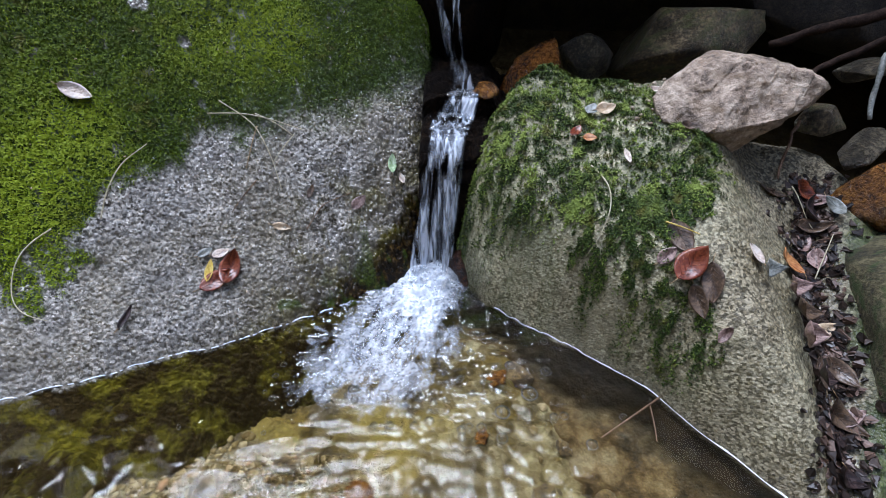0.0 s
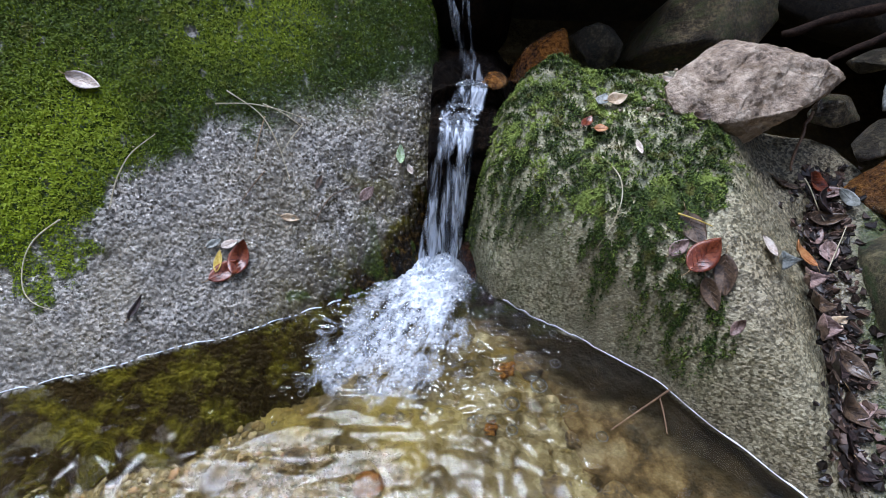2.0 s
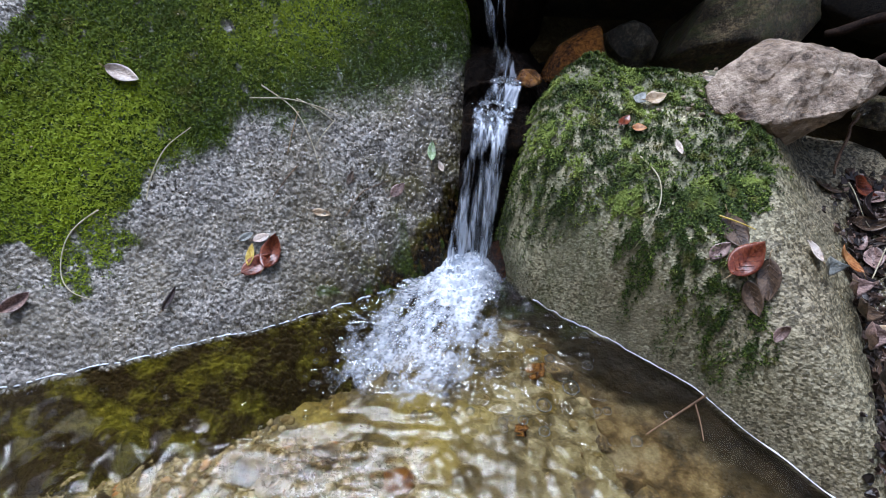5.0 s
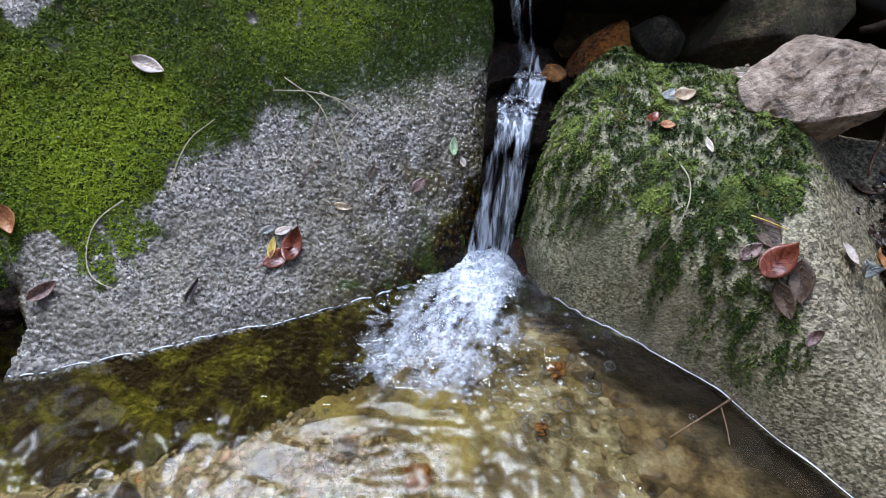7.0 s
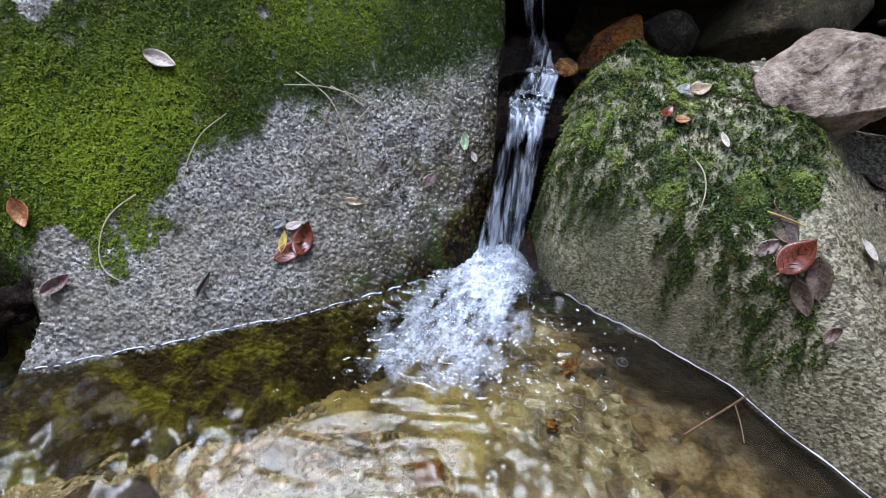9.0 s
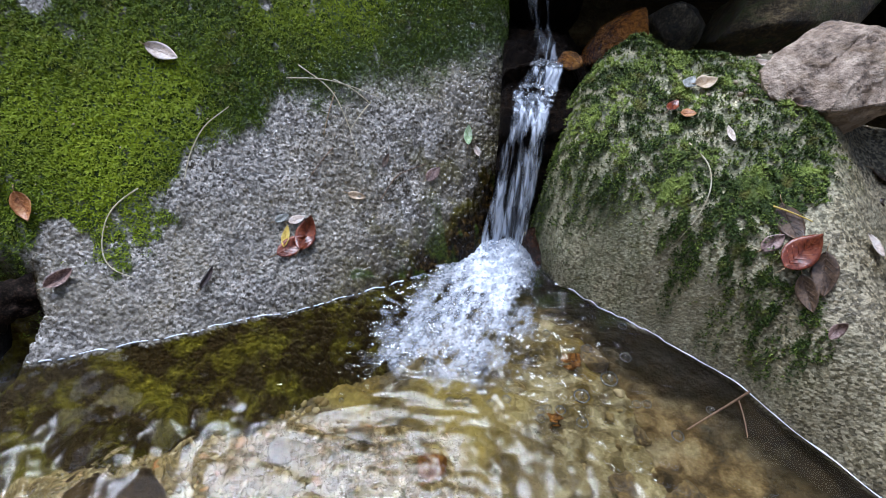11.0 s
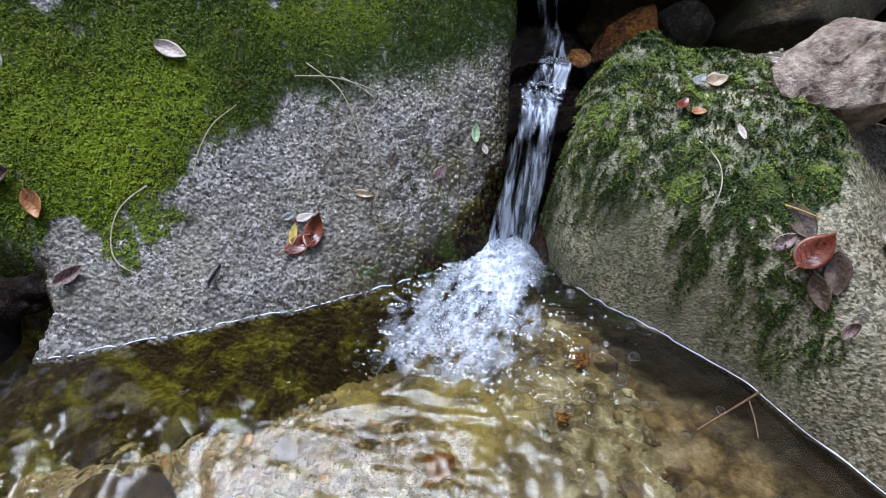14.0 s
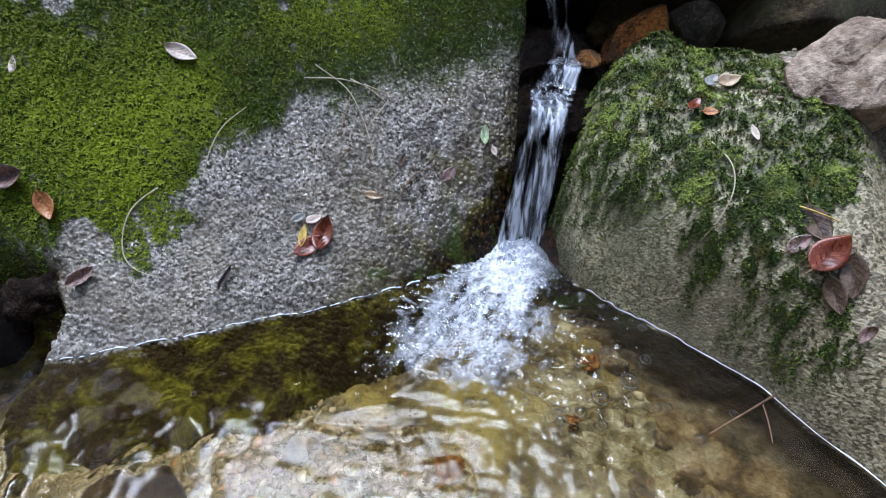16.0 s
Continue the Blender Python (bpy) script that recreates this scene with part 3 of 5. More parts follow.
def lumps(centres, sizes, seed, flat=0.6, uneven=0.25, v=None, f=None):
    """Many small rounded bodies in one mesh's arrays."""
    v, f = (ICO_V, ICO_F) if v is None else (v, f)
    r = np.random.default_rng(seed)
    n = len(centres)
    scale = sizes[:, None] * np.stack([r.uniform(0.8, 1.3, n), r.uniform(0.7, 1.1, n), flat * r.uniform(0.7, 1.2, n)], 1)
    a = r.uniform(0, 2 * np.pi, n)
    body = v[None] * (1 + uneven * r.uniform(-1, 1, (n, len(v), 1))) * scale[:, None]
    c, s = np.cos(a)[:, None], np.sin(a)[:, None]
    body = np.stack([c * body[..., 0] - s * body[..., 1], s * body[..., 0] + c * body[..., 1], body[..., 2]], -1) + centres[:, None]
    return body.reshape(-1, 3), (f[None] + np.arange(n)[:, None, None] * len(v)).reshape(-1, 3)


n = 5200
px, py = rng.uniform(-0.75, 0.45, n), rng.uniform(0.0, 0.66, n)
keep = ~((px > -0.25) & (py > 0.2) & (rng.random(n) < 0.5 + 0.45 * (px > -0.04)))
px, py = px[keep], py[keep]
keep = (py + 0.3 * px < 0.30) | (px > -0.03) | (rng.random(len(px)) < 0.25)
px, py = px[keep], py[keep]
n = len(px)
ps = 0.003 + 0.006 * rng.random(n) ** 2.5
pc = np.stack([px, py, bed(px, py) + ps * 0.2], 1)
n = 4200
qx, qy = rng.uniform(-0.6, -0.06, n), rng.uniform(0.12, 0.35, n)
qs = rng.uniform(0.002, 0.0048, n)
pc = np.concatenate([pc, np.stack([qx, qy, bed(qx, qy) + qs * 0.3], 1)])
ps = np.concatenate([ps, qs])
v, f = lumps(pc, ps, 6, 0.6, 0.13)
pebbles = thing("pebbles", mesh_of("pebbles", v, f, M_PEBBLE), Matrix(), "small tawny pebbles lying on the bed under water", "pebbles", kind="stuff")

# ---- the sloping slab ----
u = np.linspace(0, 1, 700)
yy = np.concatenate([np.linspace(0.20, 0.37, 60), np.linspace(0.3715, 0.90, 430), np.linspace(0.902, 1.02, 70), np.linspace(1.03, 1.7, 40)])
xe = slab_edge(yy)
U, YV = np.meshgrid(u, yy)
XV = xe[:, None] - 1.32 * (0.5 * U + 0.5 * U ** 2)
ZV = slab(XV, YV)
# its flank along the channel, and its underside
flank = np.stack([np.repeat(xe[:, None] + 0.004, 3, 1) + np.array([-0.09, -0.012, 0.0]), np.repeat(yy[:, None], 3, 1), ZV[:, :1] + np.array([-0.55, -0.12, -0.035])], -1)
flank[..., 0] += 0.008 * rough(flank[..., 1], flank[..., 2], 0, 0.06, 3, 61)
grid = np.concatenate([flank, np.stack([XV, YV, ZV], -1)], 1)
G = grid.reshape(-1, 3)
mo = slab_moss(G[:, 0], G[:, 1])
wide = 0.085 + 0.15 * ramp(0.18, 0.02, G[:, 2])
near_edge = ramp(1.0, 0.45, (slab_edge(G[:, 1]) - G[:, 0] + 0.035 * rough(G[:, 0], G[:, 1], 0, 0.035, 4, 63)) / wide) * ramp(0.36, 0.2, G[:, 2])
rim = ramp(0.035, 0.004, G[:, 2] + 0.03 * rough(G[:, 0], G[:, 1], 0, 0.04, 4, 64)) * ramp(-0.44, -0.24, G[:, 0])
near_edge = 0.62 * near_edge * ramp(-0.45, 0.1, rough(G[:, 0], G[:, 1], 0, 0.022, 4, 66, 0.6) + 0.9 * ramp(0.05, 0.02, slab_edge(G[:, 1]) - G[:, 0]))
al = np.clip(np.maximum(near_edge, 0.6 * rim) + ramp(0.001, -0.004, G[:, 2]), 0, 1)
wet = np.clip(np.maximum(near_edge, 0.6 * rim) + 0.8 * ramp(0.30, 0.08, slab_edge(G[:, 1]) - G[:, 0]) * ramp(0.15, 0.3, rough(G[:, 0], G[:, 1], 0, 0.03, 3, 65) + 0.15) * (1 - mo), 0, 1)
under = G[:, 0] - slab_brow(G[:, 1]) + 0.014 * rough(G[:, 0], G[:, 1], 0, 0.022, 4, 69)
wet = np.maximum(wet, np.maximum(ramp(-0.02, 0.0, under), ramp(0.024, 0.010, np.abs(under + 0.034))) * ramp(0.80, 0.70, G[:, 1]))
wet = np.maximum(wet, 0.75 * ramp(-0.46, -0.60, G[:, 0] + 0.06 * rough(G[:, 0], G[:, 1], 0, 0.08, 3, 67)) * ramp(0.13, 0.04, G[:, 2]))
# dark past the brow: algae, with the flank's shade put into the colour
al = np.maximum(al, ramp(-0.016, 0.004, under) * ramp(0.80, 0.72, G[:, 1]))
al = np.maximum(al, 0.65 * ramp(0.06, 0.28, rough(G[:, 0], G[:, 1], 0, 0.035, 4, 68, 0.65)) * ramp(-0.40, -0.12, G[:, 0]) * ramp(0.30, 0.1, G[:, 2]) * (1 - mo))
# blackens the hollow under the low corner, its shadow put into the colour
al = np.maximum(al, ramp(-0.64, -0.67, G[:, 0]) * ramp(0.46, 0.44, G[:, 1]))
mo[G[:, 2] < -0.01] = 0
slab_rock = thing("mossy_boulder", mesh_of("slab", G, sheet_faces(*grid.shape[:2]), M_SLAB, moss=mo, algae_darkening=al, wet=wet, film_shade=ramp(-0.004, 0.024, under) * ramp(0.80, 0.72, G[:, 1]) * ramp(-0.004, 0.001, G[:, 2]), sunk=ramp(0.001, -0.003, G[:, 2])), Matrix(),
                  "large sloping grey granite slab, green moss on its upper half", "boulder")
P, Nn = scatter(slab, slab_moss, (-1.05, -0.03, 0.40, 1.1), 230000, 71)
keep = (P[:, 0] < slab_edge(P[:, 1]) - 0.004) & ((P[:, 2] > 0.06) | (P[:, 0] < -0.5))
P, Nn = P[keep], Nn[keep]
tall = 0.0031 + 0.0016 * ramp(-0.2, -0.6, P[:, 0]) * (1 + 0.5 * rough(P[:, 0], P[:, 1], 0, 0.05, 2, 72))
thin = 0.85 * np.clip(ramp(0.115, 0.02, P[:, 1] - np.interp(P[:, 0], [p[0] for p in MOSS_LINE], [p[1] for p in MOSS_LINE]) + 0.05 * rough(P[:, 0], P[:, 1], 0, 0.05, 3, 75)) * ramp(-0.42, -0.28, P[:, 0]), 0, 1)
tall = tall * (0.65 + 0.35 * ramp(0.0, 0.07, P[:, 1] - np.interp(P[:, 0], [p[0] for p in MOSS_LINE], [p[1] for p in MOSS_LINE])))
tall = tall * (1 - 0.5 * thin) * (0.55 + 0.9 * np.clip(1 - cells(P[:, 0], P[:, 1], 0.008, 17), 0, 1))
v, f = blades(P, Nn, tall, 0.0008, 73, 2)
glow = np.zeros(len(P))
for cx, cy, r_, a_ in ((-0.30, 0.88, 0.085, 0.9), (-0.40, 0.83, 0.07, 0.45), (-0.60, 0.60, 0.085, 0.9), (-0.52, 0.66, 0.06, 0.5), (-0.57, 0.51, 0.05, 0.8), (-0.72, 0.60, 0.07, 0.5),
                       (-0.44, 0.70, 0.05, -0.5), (-0.52, 0.79, 0.06, -0.35), (-0.13, 0.92, 0.10, -0.8), (-0.10, 0.83, 0.07, -0.8), (-0.22, 0.79, 0.06, -0.3), (-0.66, 0.80, 0.07, -0.4)):
    glow += a_ * np.exp(-((P[:, 0] - cx) ** 2 + (P[:, 1] - cy) ** 2) / r_ ** 2)
fr = np.clip(glow + 0.15 + 0.35 * rough(P[:, 0], P[:, 1], 0, 0.05, 4, 74, 0.6), 0, 1) * ramp(-0.02, -0.2, P[:, 0])
part("moss", mesh_of("moss", v, f, M_MOSS_A, False, fresh=np.tile(np.repeat(fr, 4), 2), thin=np.tile(np.repeat(thin, 4), 2)), slab_rock, "dense green cushion moss")

# ---- the rounded boulder ----
bx, by = np.concatenate([np.linspace(-0.03, 0.60, 400), np.linspace(0.602, 0.86, 60)]), np.linspace(0.06, 0.97, 560)
X, Y = np.meshgrid(bx, by)
Z = boulder(X, Y)
G = np.stack([X, Y, np.maximum(Z, -0.3)], -1).reshape(-1, 3)
mo = boulder_moss(G[:, 0], G[:, 1]) * ramp(0.0, 0.03, G[:, 2])
e = inside(G[:, 0], G[:, 1], BOULDER_RING)
wet = np.clip(ramp(0.004, 0.0, G[:, 2]) + 0.7 * ramp(0.014, 0.003, e) * ramp(0.55, 0.6, G[:, 1]), 0, 1)
silt = np.clip(ramp(0.24, 0.36, G[:, 0] + 0.05 * rough(G[:, 0], G[:, 1], 0, 0.07, 4, 87)) * ramp(0.75, 0.6, G[:, 1]) + 0.5 * ramp(0.1, 0.4, rough(G[:, 0], G[:, 1], 0, 0.09, 4, 88)) + 1.2 * ramp(0.36, 0.46, G[:, 0]) * ramp(0.56, 0.64, G[:, 1]), 0, 1.3) * ramp(-0.006, 0.0, G[:, 2])
gully = np.interp(G[:, 1], [0.2, 0.30, 0.40, 0.46, 0.57, 0.66, 0.75], [0.44, 0.462, 0.498, 0.497, 0.537, 0.575, 0.60])
wet = np.clip(wet + 0.9 * np.exp(-((G[:, 0] - gully) / 0.045) ** 2) * ramp(0.70, 0.62, G[:, 1]), 0, 1)
thinly = 0.45 * ramp(0.48, 0.58, G[:, 1] + 0.05 * rough(G[:, 0], G[:, 1], 0, 0.06, 3, 85)) * ramp(0.46, 0.36, G[:, 0]) * ramp(-0.35, 0.15, rough(G[:, 0], G[:, 1], 0, 0.02, 4, 86))
deep = ramp(-0.036, -0.064, G[:, 2] + 0.014 * rough(G[:, 0], G[:, 1], 0, 0.05, 4, 90))
al = np.clip(ramp(0.002, -0.004, G[:, 2]) * (1 - 0.25 * deep) + 0.8 * ramp(0.018, 0.002, e) * ramp(0.56, 0.6, G[:, 1]) * ramp(0.2, 0.1, G[:, 0]) + 0.9 * np.exp(-((G[:, 0] - gully - 0.01) / 0.038) ** 2) * ramp(0.70, 0.62, G[:, 1]), 0, 1)
# darker brown behind the crown and beside the pale stone
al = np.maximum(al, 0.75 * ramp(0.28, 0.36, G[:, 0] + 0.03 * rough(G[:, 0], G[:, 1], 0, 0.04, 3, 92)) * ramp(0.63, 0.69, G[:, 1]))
round_rock = thing("mossy_boulder", mesh_of("round_boulder", G, split_faces(*X.shape), M_BOULDER, moss=np.clip(mo * 0.75 + 1.0 * thinly + 0.2 * ramp(0.075, 0.03, e) * ramp(0.56, 0.63, G[:, 1]) * ramp(-0.5, 0.1, rough(G[:, 0], G[:, 1], 0, 0.02, 4, 46)) + 0.85 * ramp(0.025, 0.055, G[:, 0] - gully + 0.02 * rough(G[:, 0], G[:, 1], 0, 0.04, 3, 89)) * ramp(0.66, 0.58, G[:, 1]), 0, 1), algae_darkening=al, wet=wet, silt=silt, ooze=0.92 * deep, sunk=ramp(0.001, -0.003, G[:, 2])), Matrix(),
                   "rounded tan granite boulder with loose dark green moss on its crown", "boulder")
P, Nn = scatter(boulder, boulder_moss, (0.0, 0.45, 0.40, 0.92), 110000, 81)
P2, N2 = scatter(boulder, boulder_moss, (0.15, 0.35, 0.38, 0.57), 45000, 82)
P, Nn = np.concatenate([P, P2]), np.concatenate([Nn, N2])
keep = P[:, 2] > 0.02
P, Nn = P[keep], Nn[keep]
v, f = blades(P, Nn, 0.002 + 0.0038 * np.clip(1.1 - cells(P[:, 0], P[:, 1], 0.009, 47), 0, 1) * np.clip(0.2 + boulder_moss(P[:, 0], P[:, 1]), 0, 1), 0.00075, 83)
fr = np.clip(0.75 * ramp(0.0, 0.5, rough(P[:, 0], P[:, 1], 0, 0.03, 4, 84)), 0, 1) * ramp(0.50, 0.56, P[:, 1])
part("moss", mesh_of("moss", v, f, M_MOSS_B, False, fresh=np.tile(np.repeat(fr, 4), 3)), round_rock, "loose dark and bright green moss")

# ---- the pool ----
FALL_X, FALL_Y = -0.012, 0.635


def pool(x, y):
    """The rippled surface: short waves that spread from the fall and fade, over a slow heave."""
    d = np.hypot((x - FALL_X), (y - FALL_Y))
    ang = np.arctan2(x - FALL_X, FALL_Y - y)
    near = np.exp(-((d / (0.25 + 0.09 * ramp(0.06, -0.06, x) * ramp(-0.18, -0.06, x))) ** 2.4))
    bend = d + 0.02 * grain(x, y, 0, 0.06, 91) + 0.008 * grain(x, y, 0, 0.02, 95)
    near = near * (0.15 + 0.85 * ramp(-0.34, -0.15, x + 0.05 * grain(x, y, 0, 0.05, 85)))
    w = 0.0006 * near * np.sin(2 * np.pi * bend / 0.024) * (0.4 + 0.6 * grain(x, y, 0, 0.05, 92)) * np.exp(-np.abs(ang + 0.3) * 0.6)
    w = w + 0.0040 * near * grain(x * 0.6 + 0.2 * y, y * 1.15 - 0.1 * x, 0, 0.0125, 93) + 0.0012 * near * grain(x, y, 0, 0.007, 97)
    side = ramp(-0.36, -0.46, x + 0.06 * grain(x, y, 0, 0.07, 98)) * ramp(0.33, 0.25, y - 0.25 * (x + 0.45))
    w = w + (0.0004 + 0.0022 * side) * grain(x * 1.3 + y * 0.5, y - 0.4 * x, 0, 0.022, 94) + (0.0002 + 0.0008 * ramp(-0.05, 0.04, x) * ramp(0.20, 0.10, x - 0.25 * (0.45 - y))) * grain(x, y * 0.8, 0, 0.016, 96)
    low = ramp(0.335, 0.25, y + 0.03 * grain(x, y, 0, 0.06, 99)) * ramp(-0.40, -0.18, x) * ramp(0.26, 0.12, x)
    w = w + low * (0.0003 * grain(x * 0.9 + 0.3 * y, 1.2 * y - 0.4 * x, 0, 0.009, 89) + 0.0009 * grain(0.6 * x - 0.3 * y, 1.2 * y + 0.3 * x, 0, 0.016, 86))
    w = w + 0.0066 * side * grain(x * 1.8 + 0.4 * y, y * 0.7, 0, 0.036, 87) + 0.0014 * side * grain(x * 1.4, y * 0.8, 0, 0.010, 88)
    return w + 0.004 * np.exp(-(d / 0.05) ** 2)


def stir(x, y):
    """Where the water is ruffled, 0 to 1."""
    near = np.exp(-((np.hypot(x - FALL_X, y - FALL_Y) / 0.27) ** 2.4)) * (0.15 + 0.85 * ramp(-0.28, -0.12, x))
    low = ramp(0.335, 0.25, y + 0.03 * grain(x, y, 0, 0.06, 99)) * ramp(-0.40, -0.18, x) * ramp(0.26, 0.12, x)
    side = ramp(-0.36, -0.46, x + 0.06 * grain(x, y, 0, 0.07, 98)) * ramp(0.33, 0.25, y - 0.25 * (x + 0.45))
    return np.clip(near + 0.8 * low + side, 0, 1)


wx = np.concatenate([np.linspace(-4, -0.92, 20), np.linspace(-0.9, -0.37, 130), np.linspace(-0.365, 0.24, 310), np.linspace(0.245, 0.6, 60), np.linspace(0.65, 3, 16)])
wy = np.concatenate([np.linspace(-4, -0.12, 24), np.linspace(-0.1, 0.195, 50), np.linspace(0.2, 0.67, 240)])
X, Y = np.meshgrid(wx, wy)
water = new("water", mesh_of("water", np.stack([X, Y, pool(X, Y)], -1).reshape(-1, 3), sheet_faces(*X.shape), M_WATER, stir=stir(X, Y)))
tagged(water, "clear rippled water of the small pool", "water", kind="structure")
water.visible_shadow = False


def shore(surface, xs, y0, y1):
    """The line where a rock leaves the water, for each x: y by halving."""
    lo, hi = np.full(len(xs), y0, float), np.full(len(xs), y1, float)
    for _ in range(30):
        mid = (lo + hi) / 2
        up = surface(xs, mid) > 0.0012
        hi, lo = np.where(up, mid, hi), np.where(up, lo, mid)
    return (lo + hi) / 2


def shore_glint(xs, ys, seed):
    """A thin rim of lifted water along a shore, its sky highlight painted white."""
    k = np.exp(-np.linspace(-2, 2, 31) ** 2)
    ys = np.convolve(np.pad(ys, 15, "edge"), k / k.sum(), "valid")
    n = len(xs)
    r = 0.0010 * (0.80 + 0.30 * grain(np.arange(n), 0, 0, 14, seed)) * (0.65 + 0.35 * ramp(-0.6, 0.1, grain(np.arange(n), 3, 0, 30, seed + 1)))
    q = np.linspace(0, 2 * np.pi, 7)[:-1]
    tx, ty = np.gradient(xs), np.gradient(ys)
    ln = np.hypot(tx, ty)
    nx, ny = -ty / ln, tx / ln
    v = np.stack([xs[:, None] + nx[:, None] * np.cos(q) * r[:, None] * 1.6, ys[:, None] + ny[:, None] * np.cos(q) * r[:, None] * 1.6,
                  pool(xs, ys)[:, None] + 0.0013 + np.sin(q) * r[:, None]], -1)
    i = np.arange(n * 6).reshape(n, 6)
    f = np.stack([i[:-1], np.roll(i, -1, 1)[:-1], np.roll(i, -1, 1)[1:], i[1:]], -1).reshape(-1, 4)
    return mesh_of("shore_glint", v.reshape(-1, 3), f, M_BUBBLE_GLINT)


xs = np.linspace(-0.64, -0.17, 420)
thing("shore_glint", shore_glint(xs, shore(slab, xs, 0.2, 0.75), 301), Matrix(), "thin white line painted as the water's glint along the slab", "foam", kind="stuff")
xs = np.linspace(0.085, 0.41, 320)
thing("shore_glint", shore_glint(xs, shore(boulder, xs, 0.15, 0.68), 303), Matrix(), "thin white line painted as the water's glint along the boulder", "foam", kind="stuff")

# ---- rocks ----
def rock_mesh(name, size, seed, material, cuts=14, sharp=0.82, fuzz=0.11, detail=4):
    r = np.random.default_rng(seed)
    bm = bmesh.new()
    bmesh.ops.create_icosphere(bm, subdivisions=detail, radius=1.0)
    v = np.array([q.co[:] for q in bm.verts])
    f = [[q.index for q in face.verts] for face in bm.faces]
    bm.free()
    for _ in range(cuts):
        nrm = r.normal(size=3)
        nrm /= np.linalg.norm(nrm)
        h = r.uniform(sharp - 0.22, sharp)
        over = np.maximum(v @ nrm - h, 0)
        v = v - over[:, None] * nrm * 0.95
    v = v * (1 + fuzz * rough(v[:, 0], v[:, 1], v[:, 2], 0.8, 4, seed))[:, None]
    v = v * (1 + 0.25 * fuzz * rough(v[:, 0], v[:, 1], v[:, 2], 0.15, 3, seed + 3))[:, None]
    return mesh_of(name, v * np.array(size), f, material)


def rock(x, y, z, size, seed, material, label, turn=(0, 0, 0), **how):
    return thing("rock", rock_mesh("rock", size, seed, material, **how), pose(x, y, z, *turn), label, "rock")


# the stone that the stream runs over, in the channel
cx, cv = np.linspace(-0.042, 0.15, 80), np.linspace(0, 1, 150)
prof_y = np.interp(cv, [0, 0.42, 0.48, 0.60, 0.66, 0.9, 1.0], [0.652, 0.690, 0.705, 0.79, 0.80, 0.93, 1.1])
prof_z = np.interp(cv, [0, 0.42, 0.48, 0.60, 0.66, 0.9, 1.0], [-0.14, 0.205, 0.222, 0.224, 0.252, 0.262, 0.26])
X, V = np.meshgrid(cx, cv)
Yc = prof_y[:, None] + 0.026 * rough(X, prof_z[:, None], 0, 0.05, 4, 101)
Zc = prof_z[:, None] + 0.022 * rough(X, prof_y[:, None], 0, 0.04, 4, 102, 0.65) - 0.10 * ramp(-0.035, -0.07, X) - 0.05 * ramp(0.06, 0.12, X)
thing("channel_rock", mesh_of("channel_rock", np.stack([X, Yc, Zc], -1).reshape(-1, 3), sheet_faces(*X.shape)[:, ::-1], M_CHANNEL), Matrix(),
      "wet stone step behind the little waterfall, blackened for shade", "rock")


def hull_rock(corners, material, seed, fuzz=0.006):
    """A broken block: the hull of its corners, cut fine, with worn edges and a rough skin."""
    bm = bmesh.new()
    for c in corners:
        bm.verts.new(c)
    bmesh.ops.convex_hull(bm, input=bm.verts)
    bmesh.ops.subdivide_edges(bm, edges=bm.edges, cuts=22, use_grid_fill=True)
    bmesh.ops.triangulate(bm, faces=bm.faces)
    for _ in range(1):
        bmesh.ops.smooth_vert(bm, verts=bm.verts, factor=0.5, use_axis_x=True, use_axis_y=True, use_axis_z=True)
    bm.normal_update()
    co = np.array([q.co[:] for q in bm.verts])
    off = fuzz * rough(co[:, 0], co[:, 1], co[:, 2], 0.05, 4, seed) + 0.25 * fuzz * rough(co[:, 0], co[:, 1], co[:, 2], 0.008, 2, seed + 5)
    run = (co[:, 0] * 0.55 + co[:, 1] * 0.35 - co[:, 2]) / 0.027 + 0.8 * rough(co[:, 0], co[:, 1], co[:, 2], 0.05, 3, seed + 7)
    ledge = 0.28 * fuzz * (run - np.floor(run)) ** 3
    for q, o, l in zip(bm.verts, off, ledge):
        q.co += q.normal * float(o + l)
    me = bpy.data.meshes.new("rock")
    bm.to_mesh(me)
    bm.free()
    me.materials.append(material)
    return me


# corners about the block's middle
PALE = [(-0.132, -0.020, -0.006), (-0.118, -0.052, -0.030), (-0.088, 0.010, 0.026), (-0.060, -0.086, -0.034), (-0.035, 0.055, 0.042), (0.045, -0.072, -0.014), (0.045, 0.060, 0.036),
        (0.142, 0.004, 0.006), (0.130, 0.045, 0.020), (0.128, 0.0, -0.012), (0.0, -0.050, -0.080), (-0.085, 0.01, -0.065), (0.06, 0.05, -0.06), (-0.050, -0.010, 0.034), (-0.005, -0.006, 0.050), (0.085, -0.016, 0.030)]
thing("rock", hull_rock(PALE, M_PALE, 4, 0.008), pose(0.436, 0.735, 0.306), "pale angular broken stone with a pinkish face", "rock")
rock(0.160, 0.955, 0.262, (0.078, 0.06, 0.045), 11, M_RUST, "wet rust-coloured stone at the edge of the channel", (0, -38, 15), cuts=14, sharp=0.84, fuzz=0.09)
rock(0.275, 1.0, 0.275, (0.075, 0.07, 0.06), 12, M_DARK, "dark damp stone in the hollow", (10, 0, 40), cuts=20, sharp=0.75, fuzz=0.13)
rock(0.465, 1.03, 0.30, (0.16, 0.11, 0.085), 13, M_DAMP, "brown damp rock with mossy flecks lying over the hollow", (0, -20, 10), cuts=14, sharp=0.84, fuzz=0.13)
rock(0.27, 1.06, 0.475, (0.15, 0.13, 0.085), 14, M_GREY, "weathered rock that roofs the hollow", (15, 5, -10))
